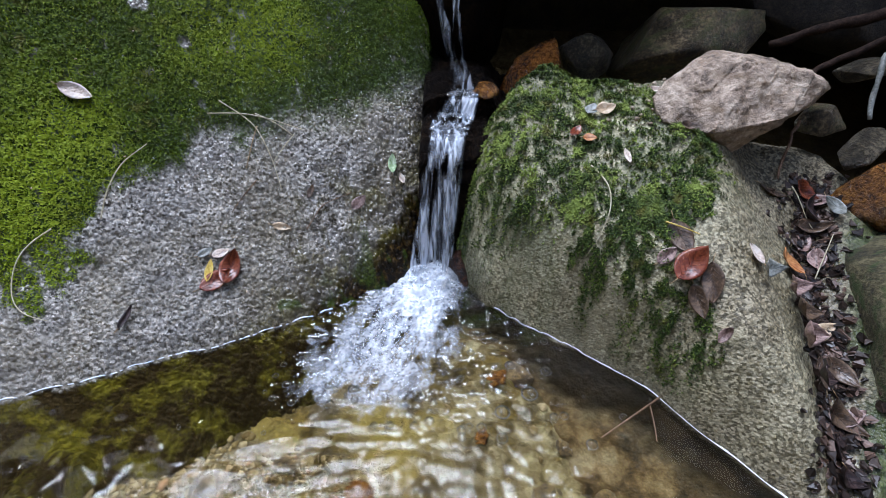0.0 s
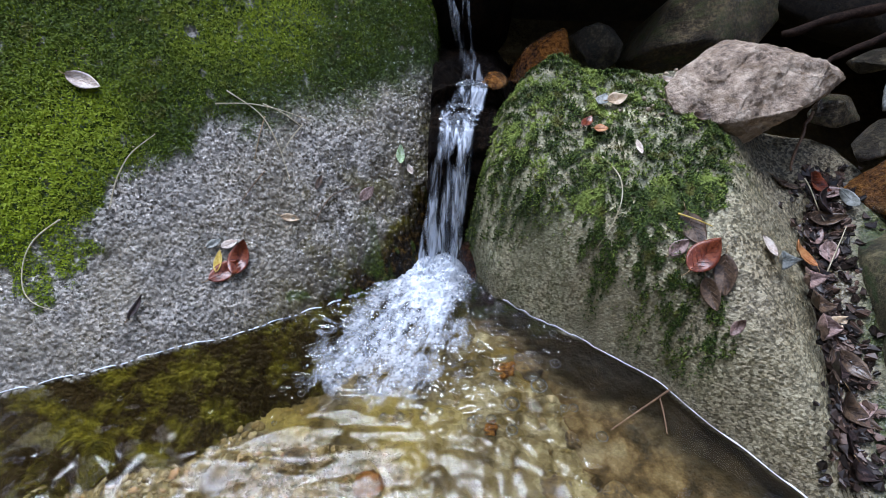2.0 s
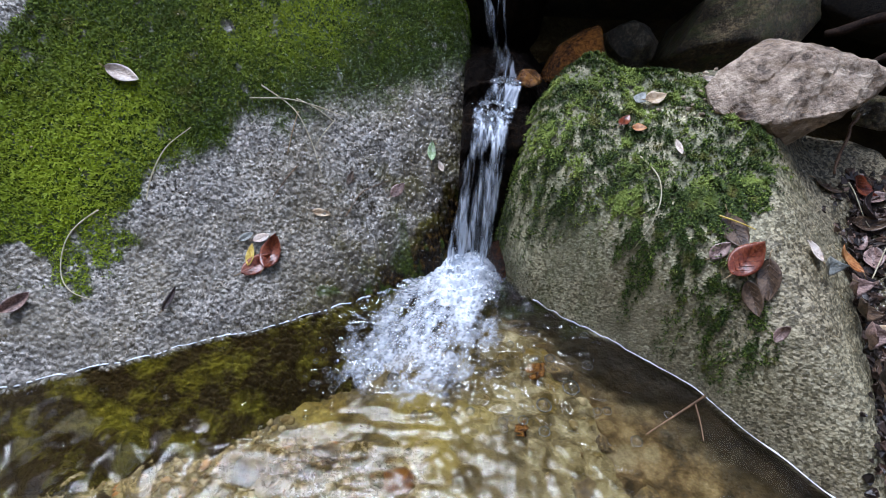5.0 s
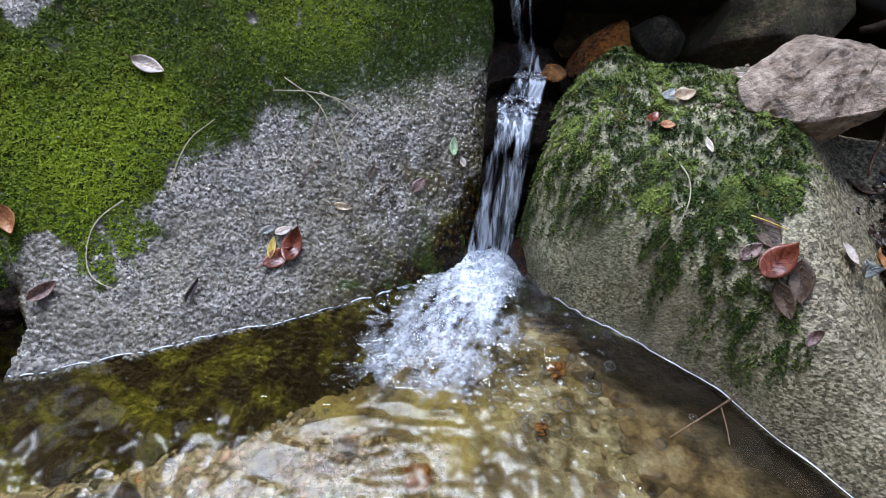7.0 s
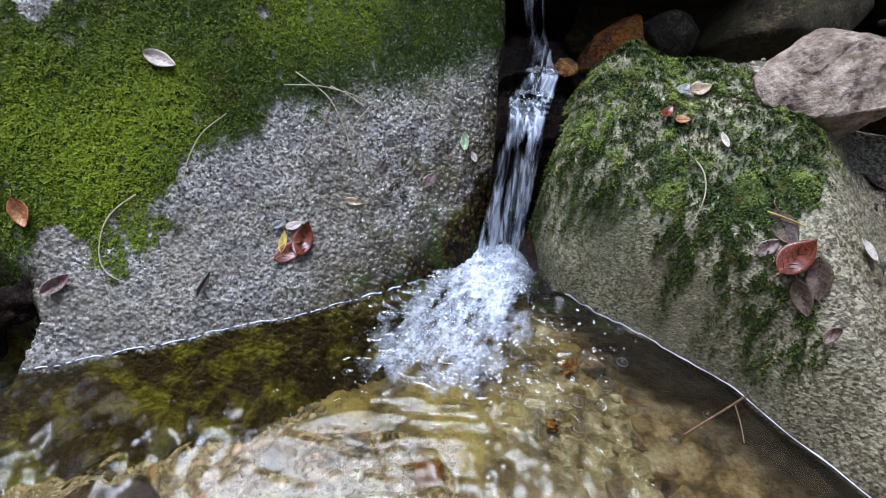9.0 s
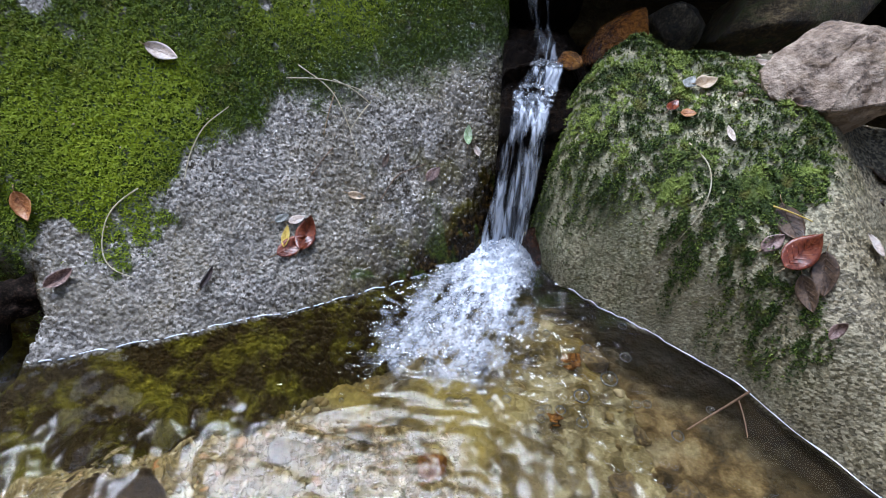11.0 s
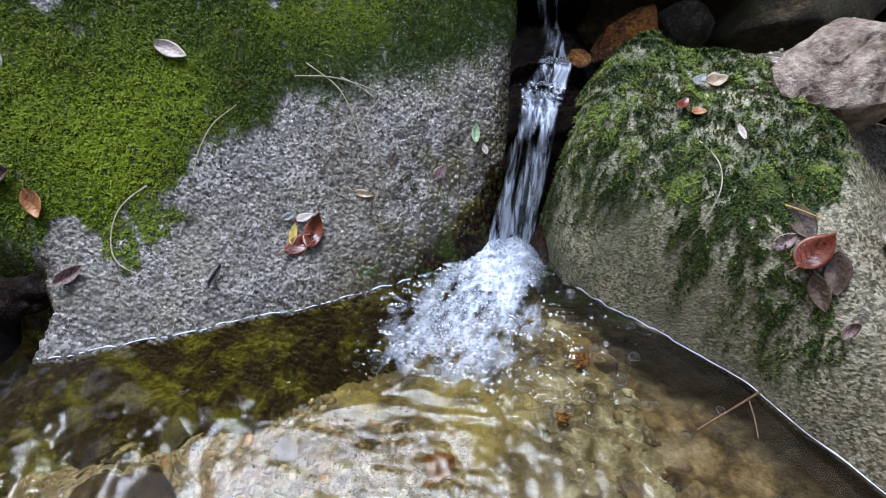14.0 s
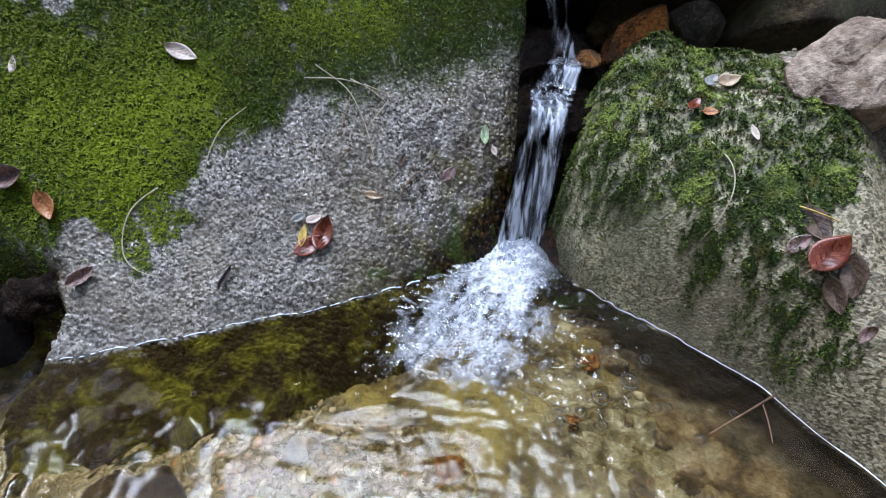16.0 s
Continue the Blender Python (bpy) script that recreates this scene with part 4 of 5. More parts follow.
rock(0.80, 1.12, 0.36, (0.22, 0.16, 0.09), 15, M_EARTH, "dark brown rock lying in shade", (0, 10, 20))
rock(0.70, 0.84, 0.315, (0.07, 0.045, 0.02), 16, M_DARK, "flat grey-green stone in shade", (0, -15, 15), cuts=20, sharp=0.72, fuzz=0.05)
rock(0.612, 0.765, 0.245, (0.058, 0.045, 0.032), 17, M_DAMP, "small angular ochre-brown stone below the pale one", (-8, 5, 10), cuts=22, sharp=0.72, fuzz=0.05)
rock(0.635, 0.69, 0.235, (0.07, 0.032, 0.020), 18, M_DARK, "long flat grey-brown stone among the litter", (0, -25, 30), cuts=22, sharp=0.74, fuzz=0.05)
rock(0.665, 0.645, 0.175, (0.085, 0.06, 0.06), 19, M_AMBER, "rusty damp stone beside the leaf litter", (0, 0, 10))
rock(0.745, 0.41, 0.06, (0.215, 0.30, 0.17), 20, M_MOSSY, "mossy weathered rock beyond the leaf-filled gully", (0, 0, 20), cuts=8, sharp=0.95)
# added in the low corner, its black standing for the shadow there
rock(-0.80, 0.35, 0.0, (0.12, 0.085, 0.085), 21, M_HOLLOW_SHADE, "black rock painted for the shade of the low corner", (0, 0, 20))
# rocks added behind, over and beside the hollow to keep it dark
rock(0.25, 1.80, 0.55, (0.95, 0.45, 0.60), 22, M_EARTH, "dark rock wall added behind to keep the hollow dark", (0, 0, 5), cuts=10, sharp=0.95)
rock(0.66, 1.42, 0.66, (0.62, 0.40, 0.17), 23, M_EARTH, "unseen great rock added over the hollow to shade it", (0, 0, -8), cuts=10, sharp=0.9)
rock(1.25, 1.05, 0.35, (0.40, 0.45, 0.40), 24, M_EARTH, "dark rock added to close the side of the hollow", (0, 0, 10), cuts=10, sharp=0.9)
# unseen rock overhead, added to shade the cleft
rock(0.08, 1.17, 0.72, (0.22, 0.22, 0.11), 36, M_DARK, "unseen dark rock added overhead to shade the cleft", (0, 0, 12), cuts=10, sharp=0.9)
# added at the back of the cleft to keep it black
rock(0.02, 1.13, 0.40, (0.13, 0.15, 0.24), 33, M_CHANNEL, "black rock added at the back to darken the cleft", (0, 0, 10), cuts=10, sharp=0.9)
rock(0.046, 0.640, -0.005, (0.036, 0.036, 0.062), 34, M_FOOT, "dark reddish wet stone beside the foot of the fall", (0, -20, 20), cuts=16, sharp=0.8, fuzz=0.2)
rock(0.064, 0.825, 0.262, (0.028, 0.034, 0.016), 35, M_AMBER, "small rusty wet stone beside the ledge", (0, 0, 20), detail=3)
# unseen dark blocks, added to darken the pool's reflections and cut the sky
rock(1.55, 2.2, 1.3, (1.5, 1.05, 2.4), 45, M_EARTH, "unseen dark block added to darken the water's reflections", (0, 0, 30), cuts=8, sharp=0.95)
rock(-1.25, 2.5, 1.5, (1.9, 0.75, 2.3), 46, M_EARTH, "unseen dark block added above the slab for dark reflections", (0, 0, 12), cuts=8, sharp=0.95)
# stones under water
for x_, y_, s_, k_ in ((-0.47, 0.185, 0.062, 25), (0.085, 0.455, 0.016, 26), (0.06, 0.375, 0.013, 27), (0.14, 0.30, 0.020, 28), (-0.10, 0.30, 0.018, 29), (0.22, 0.28, 0.04, 30), (0.175, 0.365, 0.014, 31), (0.118, 0.465, 0.022, 37), (0.215, 0.338, 0.016, 39), (-0.30, 0.30, 0.020, 42), (-0.20, 0.335, 0.016, 43), (-0.02, 0.26, 0.020, 44)):
    rock(x_, y_, float(bed(x_, y_)) + 0.2 * s_, (s_ * 1.25, s_, s_ * 0.55), k_, M_AMBER if k_ in (26, 27, 29) else M_MUD if k_ == 25 else M_BROWN, "brown stone lying on the bed under water", (0, 0, 37 * k_), detail=3)

# ---- falling water ----
def strand(name, pts, widths, seed, cols=36, rows=90, bulge=0.012, full=1.0):
    """A ribbon of falling water through the points, rounded across, with lengthwise ridges."""
    pts, t = np.array(pts, float), np.linspace(0, 1, len(pts))
    s = np.linspace(0, 1, rows)
    # a smooth run through the points
    c = np.stack([np.interp(s, t, pts[:, k]) for k in range(3)], 1)
    for _ in range(6):
        c[1:-1] = (c[:-2] + 2 * c[1:-1] + c[2:]) / 4
    w = np.interp(s, t, widths)
    a = np.linspace(-1, 1, cols)
    A, S = np.meshgrid(a, s)
    ridge = 0.0028 * grain(A * 6, S * 2.2, 0, 1.0, seed) + 0.0016 * grain(A * 14, S * 4, 0, 1.0, seed + 1)
    x = c[:, 0][:, None] + A * w[:, None] * 0.5 + 0.002 * grain(A * 3, S * 6, 0, 1, seed + 2)
    y = c[:, 1][:, None] - bulge * (1 - A ** 2) - ridge
    z = c[:, 2][:, None] + 0 * A + ridge * 0.6
    return mesh_of(name, np.stack([x, y, z], -1).reshape(-1, 3), sheet_faces(rows, cols)[:, ::-1], M_FALL, body=full * ramp(0, 0.07, S) * ramp(1, 0.95, S) * ramp(1.0, 0.75, np.abs(A) + 0.15 * grain(A, S * 9, 0, 1, seed + 4)))


fall = new("waterfall", strand("sheet", [(0.002, 0.72, 0.236), (0.0, 0.696, 0.232), (-0.004, 0.676, 0.20), (-0.012, 0.66, 0.12), (-0.018, 0.648, 0.04), (-0.020, 0.640, -0.01)], [0.060, 0.064, 0.066, 0.066, 0.070, 0.074], 201))
tagged(fall, "thin white sheet of water dropping into the pool", "waterfall")
part("strand", strand("strand", [(-0.012, 0.70, 0.238), (-0.018, 0.680, 0.215), (-0.034, 0.655, 0.11), (-0.044, 0.645, 0.04), (-0.048, 0.638, -0.01)], [0.03, 0.026, 0.018, 0.020, 0.024], 205, 16), fall)
part("strand", strand("strand", [(0.014, 0.70, 0.238), (0.012, 0.676, 0.212), (0.010, 0.650, 0.11), (0.006, 0.638, 0.04), (0.006, 0.632, -0.01)], [0.034, 0.03, 0.022, 0.022, 0.026], 207, 16), fall)
upper = new("waterfall", strand("upper_sheet", [(-0.030, 0.885, 0.44), (-0.014, 0.865, 0.38), (0.004, 0.852, 0.335), (0.022, 0.84, 0.285), (0.026, 0.83, 0.262)], [0.012, 0.014, 0.024, 0.036, 0.042], 211, 20, full=0.75))
tagged(upper, "thin upper thread of water in the dark cleft", "waterfall")
part("strand", strand("strand", [(0.010, 0.885, 0.42), (0.012, 0.865, 0.36), (0.020, 0.850, 0.31), (0.030, 0.838, 0.27)], [0.010, 0.012, 0.018, 0.022], 215, 14, full=0.6), upper)
run = new("waterfall", strand("ledge_run", [(0.030, 0.815, 0.262), (0.026, 0.792, 0.258), (0.016, 0.776, 0.240), (0.010, 0.762, 0.234), (0.006, 0.735, 0.236), (0.002, 0.718, 0.238), (0.002, 0.700, 0.236)], [0.046, 0.060, 0.068, 0.066, 0.064, 0.064, 0.062], 213, 40, bulge=0.004, full=0.62))
tagged(run, "white water sliding over the stone ledge", "waterfall")


def curl(name, x0, x1, y, z, r, seed):
    """A low standing wave across the ledge: a tapered, uneven roll of water."""
    a, q = np.linspace(0, 1, 40), np.linspace(0, 2 * np.pi, 11)
    A, Q = np.meshgrid(a, q[:-1], indexing="ij")
    rr = r * (0.35 + 0.9 * np.sin(np.pi * A) ** 0.6) * (1 + 0.45 * grain(A * 7, Q * 0.7, 0, 1, seed))
    v = np.stack([x0 + (x1 - x0) * A, y + 0.012 * np.sin(A * np.pi) - 0.006 + 1.7 * rr * np.cos(Q) + 0.004 * grain(A * 6, 0, 0, 1, seed + 1), z + rr * np.sin(Q) + 0.002 * grain(A * 5, 1, 0, 1, seed + 2)], -1)
    i = np.arange(400).reshape(40, 10)
    f = np.stack([i[:-1], np.roll(i, -1, 1)[:-1], np.roll(i, -1, 1)[1:], i[1:]], -1).reshape(-1, 4)
    return mesh_of(name, v.reshape(-1, 3), f, M_CLEAR)


part("standing_wave", curl("standing_wave", -0.026, 0.036, 0.722, 0.2385, 0.0040, 221), run, "glassy white roll of water across the lip")
part("standing_wave", curl("standing_wave", -0.016, 0.044, 0.765, 0.2405, 0.0032, 225), run)
part("standing_wave", curl("standing_wave", 0.000, 0.052, 0.806, 0.263, 0.0042, 229), run)
rng = np.random.default_rng(44)
n = 150
sx, sy = rng.normal(0.026, 0.012, n), rng.normal(0.805, 0.010, n)
low_step = rng.random(n) < 0.45
sx, sy = np.where(low_step, rng.normal(0.006, 0.014, n), sx), np.where(low_step, rng.normal(0.735, 0.020, n), sy)
sz = np.where(low_step, 0.240, 0.262) + np.abs(rng.normal(0, 0.004, n))
v, f = lumps(np.stack([sx, sy, sz], 1), 0.0004 + 0.0011 * rng.random(n) ** 3, 45, 0.8, 0.1)
thing("splash_drops", mesh_of("splash_drops", v, f, M_BUBBLE_GLINT), Matrix(), "white drops and froth splashing on the wet ledge", "froth", kind="stuff")

# ---- froth and bubbles ----
def frothy(x, y):
    """How much air the water holds: most under the fall, drawn out towards the open pool; the pale wing imitates sky on
    wavelets.
    """
    dx, dy = x - FALL_X, FALL_Y + 0.012 - y
    mid = -0.012 - 0.29 * dy
    wide = 0.050 + 0.33 * np.maximum(dy, 0)
    body = np.exp(-((dx - mid) / wide) ** 2 * 1.6) * ramp(0.36, 0.02, dy) * ramp(-0.015, 0.01, dy)
    core = np.exp(-((dx + 0.012 + 0.2 * dy) / 0.05) ** 2 - (np.maximum(dy - 0.03, 0) / 0.05) ** 2) * ramp(-0.015, 0.01, dy)
    # drawn out into streaks along the flow
    along, across = 0.93 * dy - 0.37 * dx, 0.93 * dx + 0.37 * dy
    streaks = rough(across, along * 0.5, 0, 0.016, 4, 401, 0.6)
    # whitish patches beside the froth, painted for sky reflected on wavelets
    wing_glint = np.exp(-((dx + 0.085 + 0.25 * dy) / 0.085) ** 2) * ramp(0.01, 0.05, dy) * ramp(0.26, 0.12, dy) * ramp(0.05, 0.45, rough(across * 0.5, along * 1.3, 0, 0.011, 3, 405, 0.6))
    return np.clip(np.maximum(np.maximum(body * (0.66 + 1.1 * streaks), core), 0.30 * wing_glint), 0, 1)


gx, gy = np.linspace(-0.30, 0.09, 280), np.linspace(0.26, 0.655, 290)
X, Y = np.meshgrid(gx, gy)
air = frothy(X, Y)
d = np.hypot(X - FALL_X, Y - FALL_Y)
Z = pool(X, Y) + 0.0010 + air * (0.003 * (0.5 - cells(X, Y, 0.006, 41)) + 0.008 * rough(X, Y, 0, 0.020, 4, 402, 0.55)) + 0.022 * np.exp(-(d / 0.045) ** 2)
froth = thing("froth", mesh_of("froth", np.stack([X, Y, Z], -1).reshape(-1, 3), sheet_faces(*X.shape), M_AIR, air=air.ravel()), Matrix(), "white aerated water spreading from the fall", "froth", kind="stuff")
rng = np.random.default_rng(31)
n = 110000
fx, fy = rng.uniform(-0.24, 0.09, n), rng.uniform(0.36, 0.652, n)
keep = rng.random(n) < frothy(fx, fy) ** 2 * 0.10 + 0.0006
fx, fy = fx[keep], fy[keep]
keep = (slab(fx, fy, False) < 0) & (boulder(fx, fy, False) < 0)
fx, fy = fx[keep], fy[keep]
d = np.hypot(fx - FALL_X, fy - FALL_Y)
fs = 0.0006 + 0.0022 * rng.random(len(fx)) ** 4
fz = pool(fx, fy) + fs * 0.3 + 0.003 * frothy(fx, fy) + 0.024 * np.exp(-(d / 0.045) ** 2) * rng.uniform(0.6, 1.2, len(fx))
v, f = lumps(np.stack([fx, fy, fz], 1), fs, 32, 0.85, 0.04)
thing("foam_bubbles", mesh_of("foam_bubbles", v, f, M_BUBBLE_GLINT), Matrix(), "crowd of tiny white bubbles on the froth", "bubbles", kind="stuff")


def bubble_mesh(r):
    bm = bmesh.new()
    bmesh.ops.create_uvsphere(bm, u_segments=24, v_segments=12, radius=r)
    for q in bm.verts:
        q.co.z = max(q.co.z, -0.35 * r)
    me = bpy.data.meshes.new("bubble")
    bm.to_mesh(me)
    bm.free()
    me.materials.append(M_BUBBLE)
    me.polygons.foreach_set("use_smooth", np.ones(len(me.polygons), bool))
    return me


BUBBLE = bubble_mesh(0.006)
ring_v, ring_f = [], []
for i in range(28):
    q = 2 * math.pi * i / 28
    for j in range(6):
        w_ = 2 * math.pi * j / 6
        ring_v.append(((0.0058 + 0.0006 * math.cos(w_)) * math.cos(q), (0.0058 + 0.0006 * math.cos(w_)) * math.sin(q), 0.0005 + 0.0005 * math.sin(w_)))
        ring_f.append([i * 6 + j, ((i + 1) % 28) * 6 + j, ((i + 1) % 28) * 6 + (j + 1) % 6, i * 6 + (j + 1) % 6])
RING = mesh_of("rim", ring_v, ring_f, M_CLEAR)
spots = [(0.122, 0.402, 1.25), (0.083, 0.372, 1.1), (0.055, 0.350, 0.7), (0.080, 0.336, 0.8), (0.150, 0.368, 0.6), (0.163, 0.370, 0.65), (0.045, 0.47, 0.6), (0.10, 0.45, 0.75),
         (0.15, 0.44, 0.85), (0.06, 0.42, 0.5), (0.045, 0.40, 0.45), (0.03, 0.335, 0.6), (0.19, 0.33, 0.8), (-0.03, 0.35, 0.6), (-0.14, 0.40, 0.55), (-0.22, 0.44, 0.5), (-0.17, 0.47, 0.65), (0.24, 0.37, 0.6)]
rng = np.random.default_rng(58)
while len(spots) < 62:
    x_, y_ = rng.uniform(-0.24, 0.16), rng.uniform(0.33, 0.56)
    if 0.02 < frothy(x_, y_) < 0.22 or (x_ > 0.0 and rng.random() < 0.12):
        if float(slab(x_, y_, False)) < -0.01 and float(boulder(x_, y_, False)) < -0.01:
            spots.append((x_, y_, rng.uniform(0.3, 0.75)))
for x_, y_, s_ in spots:
    b_ = thing("bubble", BUBBLE, pose(x_, y_, float(pool(x_, y_)) + 0.0005), "clear air bubble floating on the pool", "bubble", "bubbles on the pool")
    part("rim", RING, b_)
    b_.scale = (1.45 * s_,) * 3


# ---- leaves ----
def leaf_mesh(length, width, curl, fold, seed, material, tip=1.0):
    """A leaf blade along +x from its stalk, with a fold along the midrib, curl, a wavy rim and thickness."""
    r = np.random.default_rng(seed)
    rows, cols = 15, 9
    s, a = np.linspace(0, 1, rows), np.linspace(-1, 1, cols)
    A, S = np.meshgrid(a, s)
    half = width * 0.5 * np.sin(np.pi * S ** (0.85 * tip)) ** 0.8 * (1 + 0.06 * grain(S * 9, A, 0, 1, seed))
    x = (S - 0.5) * length
    y = A * half
    z = np.abs(A) * half * fold + curl * length * (S - 0.5) ** 2 + 0.05 * length * grain(S * 2, A * 1.5, 0, 1, seed + 2) + 0.010 * length * np.sin(S * 46 - np.abs(A) * 7) * np.abs(A)
    top = np.stack([x, y, z], -1).reshape(-1, 3)
    low = top - np.array([0, 0, 0.0005])
    fa = sheet_faces(rows, cols)
    m = len(top)
    edge = np.concatenate([np.arange(cols), np.arange(1, rows) * cols + cols - 1, np.arange(cols - 2, -1, -1) + (rows - 1) * cols, np.arange(rows - 2, 0, -1) * cols])
    nxt = np.roll(edge, -1)
    rim = np.stack([edge, edge + m, nxt + m, nxt], 1)
    z0 = float(np.min(z))
    return mesh_of("leaf", np.concatenate([top, low]) - np.array([0, 0, z0]), np.concatenate([fa, fa[:, ::-1] + m, rim]), material), length, (x, y, z - z0), z[:, cols // 2] - z0, x[:, cols // 2]


def tube(name, pts, radii, material, sides=6):
    pts = [Vector(p) for p in pts]
    verts, faces = [], []
    for i, p in enumerate(pts):
        ahead = (pts[min(i + 1, len(pts) - 1)] - pts[max(i - 1, 0)]).normalized()
        side = ahead.orthogonal().normalized() if abs(ahead.z) > 0.9 else ahead.cross(Vector((0, 0, 1))).normalized()
        up = side.cross(ahead)
        for k in range(sides):
            q = 2 * math.pi * k / sides
            verts.append(tuple(p + (side * math.cos(q) + up * math.sin(q)) * radii[i]))
    for i in range(len(pts) - 1):
        for k in range(sides):
            k2 = (k + 1) % sides
            faces.append([i * sides + k, i * sides + k2, (i + 1) * sides + k2, (i + 1) * sides + k])
    faces += [list(range(sides))[::-1], [(len(pts) - 1) * sides + k for k in range(sides)]]
    return mesh_of(name, verts, faces, material)


def leaf(surface, x, y, yaw, length, width, look_, label, curl=0.5, fold=0.25, seed=1, lift=0.002, tilt=0.0, stem=True, group=""):
    lift = max(lift, 0.0055) if surface is slab else lift
    me, L, blade, mz, mx = leaf_mesh(length, width, curl, fold, seed, LEAF[look_])
    ob = thing("fallen_leaf", me, lean_on(surface, x, y, yaw, lift, tilt), label, "leaf", group)
    rib = part("midrib", tube("midrib", [(mx[i], 0, mz[i] + 0.0003) for i in range(0, 15, 2)], [0.0006 - 0.00006 * i for i in range(8)], LEAF[look_], 5), ob)
    if length >= 0.044:
        bx_, by_, bz_ = blade
        for i in range(2, 11, 2):
            for s_ in (-1, 1):
                run_ = [(i, 4), (i + 1, 4 + s_), (i + 2, 4 + 2 * s_), (i + 3, 4 + 3 * s_)]
                part("vein", tube("vein", [(bx_[p], by_[p], bz_[p] + 0.0002) for p in run_], [0.0004, 0.00035, 0.0003, 0.0002], LEAF[look_], 4), rib)
    if stem:
        part("stalk", tube("stalk", [(mx[0], 0, mz[0]), (mx[0] - 0.12 * L, 0.02 * L, mz[0]), (mx[0] - 0.2 * L, 0.05 * L, mz[0] - 0.001)], [0.0006, 0.0005, 0.0005], M_STEM, 5), ob)
    return ob


leaf(slab, -0.557, 0.714, -30, 0.050, 0.024, "pale", "bleached pinkish-white leaf lying on the moss", 0.3, 0.2, 1, 0.010)
leaf(slab, -0.324, 0.566, 62, 0.056, 0.030, "red", "glossy russet leaf lying on the grey slab", 0.9, 0.3, 2)
leaf(slab, -0.341, 0.545, 22, 0.050, 0.028, "red", "russet leaf curled over against another", 0.7, 0.25, 3, 0.004)
leaf(slab, -0.352, 0.556, 70, 0.036, 0.012, "yellow", "narrow yellow leaf under the russet ones", 0.3, 0.3, 4, 0.001, stem=False)
leaf(slab, -0.341, 0.582, 10, 0.026, 0.014, "pale", "small pale greenish-white leaf beside the russet ones", 0.3, 0.2, 5)
leaf(slab, -0.362, 0.578, 20, 0.024, 0.012, "grey", "small grey wet leaf on the slab", 0.3, 0.2, 6)
leaf(slab, -0.093, 0.750, 78, 0.034, 0.015, "green", "small fresh green leaf on the wet slab", 0.4, 0.3, 7)
leaf(slab, -0.076, 0.737, 100, 0.020, 0.010, "pale", "tiny whitish leaf near the channel", 0.3, 0.2, 8, stem=False)
leaf(slab, -0.144, 0.689, 35, 0.032, 0.018, "mauve", "small dull red leaf stuck to the slab", 0.3, 0.2, 9)
leaf(slab, -0.258, 0.632, -20, 0.030, 0.013, "tan", "small tattered tan leaf", 0.5, 0.2, 10)
leaf(slab, -0.220, 0.685, 60, 0.026, 0.010, "brown", "thin brown leaf scrap on the slab", 0.2, 0.2, 11, stem=False)
leaf(slab, -0.443, 0.477, 55, 0.036, 0.009, "dark", "small curled blackish leaf near the waterline", 0.5, 0.9, 12)
leaf(slab, -0.691, 0.503, -75, 0.045, 0.024, "orange", "orange-brown leaf lying in the moss", 0.6, 0.35, 13, 0.012)
leaf(slab, -0.627, 0.437, 30, 0.040, 0.020, "mauve", "dull purple curled leaf on the slab", 1.4, 1.1, 14, 0.004, 20)
leaf(slab, -0.741, 0.520, 10, 0.048, 0.034, "mauve", "crumpled grey-brown leaf on the moss", 1.7, 1.2, 15, 0.010, 15)
leaf(slab, -0.772, 0.638, 80, 0.026, 0.010, "pale", "tiny whitish leaf in the moss", 0.4, 0.3, 16, 0.008)

leaf(boulder, 0.240, 0.714, 40, 0.032, 0.022, "tan", "pale tan leaf standing on the boulder", 1.0, 0.6, 20, 0.006, 12)
leaf(boulder, 0.219, 0.714, 80, 0.026, 0.018, "grey", "small slate-grey leaf on the boulder", 0.3, 0.2, 21, 0.011, stem=False)
leaf(boulder, 0.209, 0.659, 10, 0.020, 0.015, "orange", "small orange leaf on the moss", 0.4, 0.3, 22, 0.011)
leaf(boulder, 0.191, 0.674, 70, 0.026, 0.015, "red", "small red leaf on the moss", 0.4, 0.3, 23, 0.011)
leaf(boulder, 0.309, 0.472, 68, 0.054, 0.034, "red", "large russet leaf with clear side veins", 0.6, 0.25, 24, 0.006)
leaf(boulder, 0.302, 0.503, -55, 0.052, 0.030, "brown", "dull olive-brown leaf under the russet one", 0.3, 0.2, 25, 0.001)
leaf(boulder, 0.318, 0.440, -48, 0.044, 0.022, "brown", "wet dark red-brown leaf curled on the boulder", 0.5, 0.4, 26, 0.005)
leaf(boulder, 0.330, 0.450, -70, 0.052, 0.026, "brown", "wet rotting brown leaf pressed to the stone", 0.2, 0.2, 27, 0.001)
leaf(boulder, 0.284, 0.487, 60, 0.030, 0.018, "mauve", "faded mauve leaf pressed to the stone", 0.3, 0.2, 28, 0.001)
# a lichen spot, drawn with the leaf shape
leaf(boulder, 0.2543, 0.6194, -60, 0.026, 0.008, "pale", "whitish lichen spot on the moss, shaped like a leaf", 0.3, 0.2, 31, 0.009, stem=False)
leaf(boulder, 0.389, 0.485, 80, 0.030, 0.022, "pale", "small cream leaf on the stone", 0.3, 0.2, 29, 0.004)
leaf(boulder, 0.453, 0.508, 80, 0.042, 0.026, "orange", "curled orange-brown leaf in the gully", 0.9, 0.4, 30, 0.006)

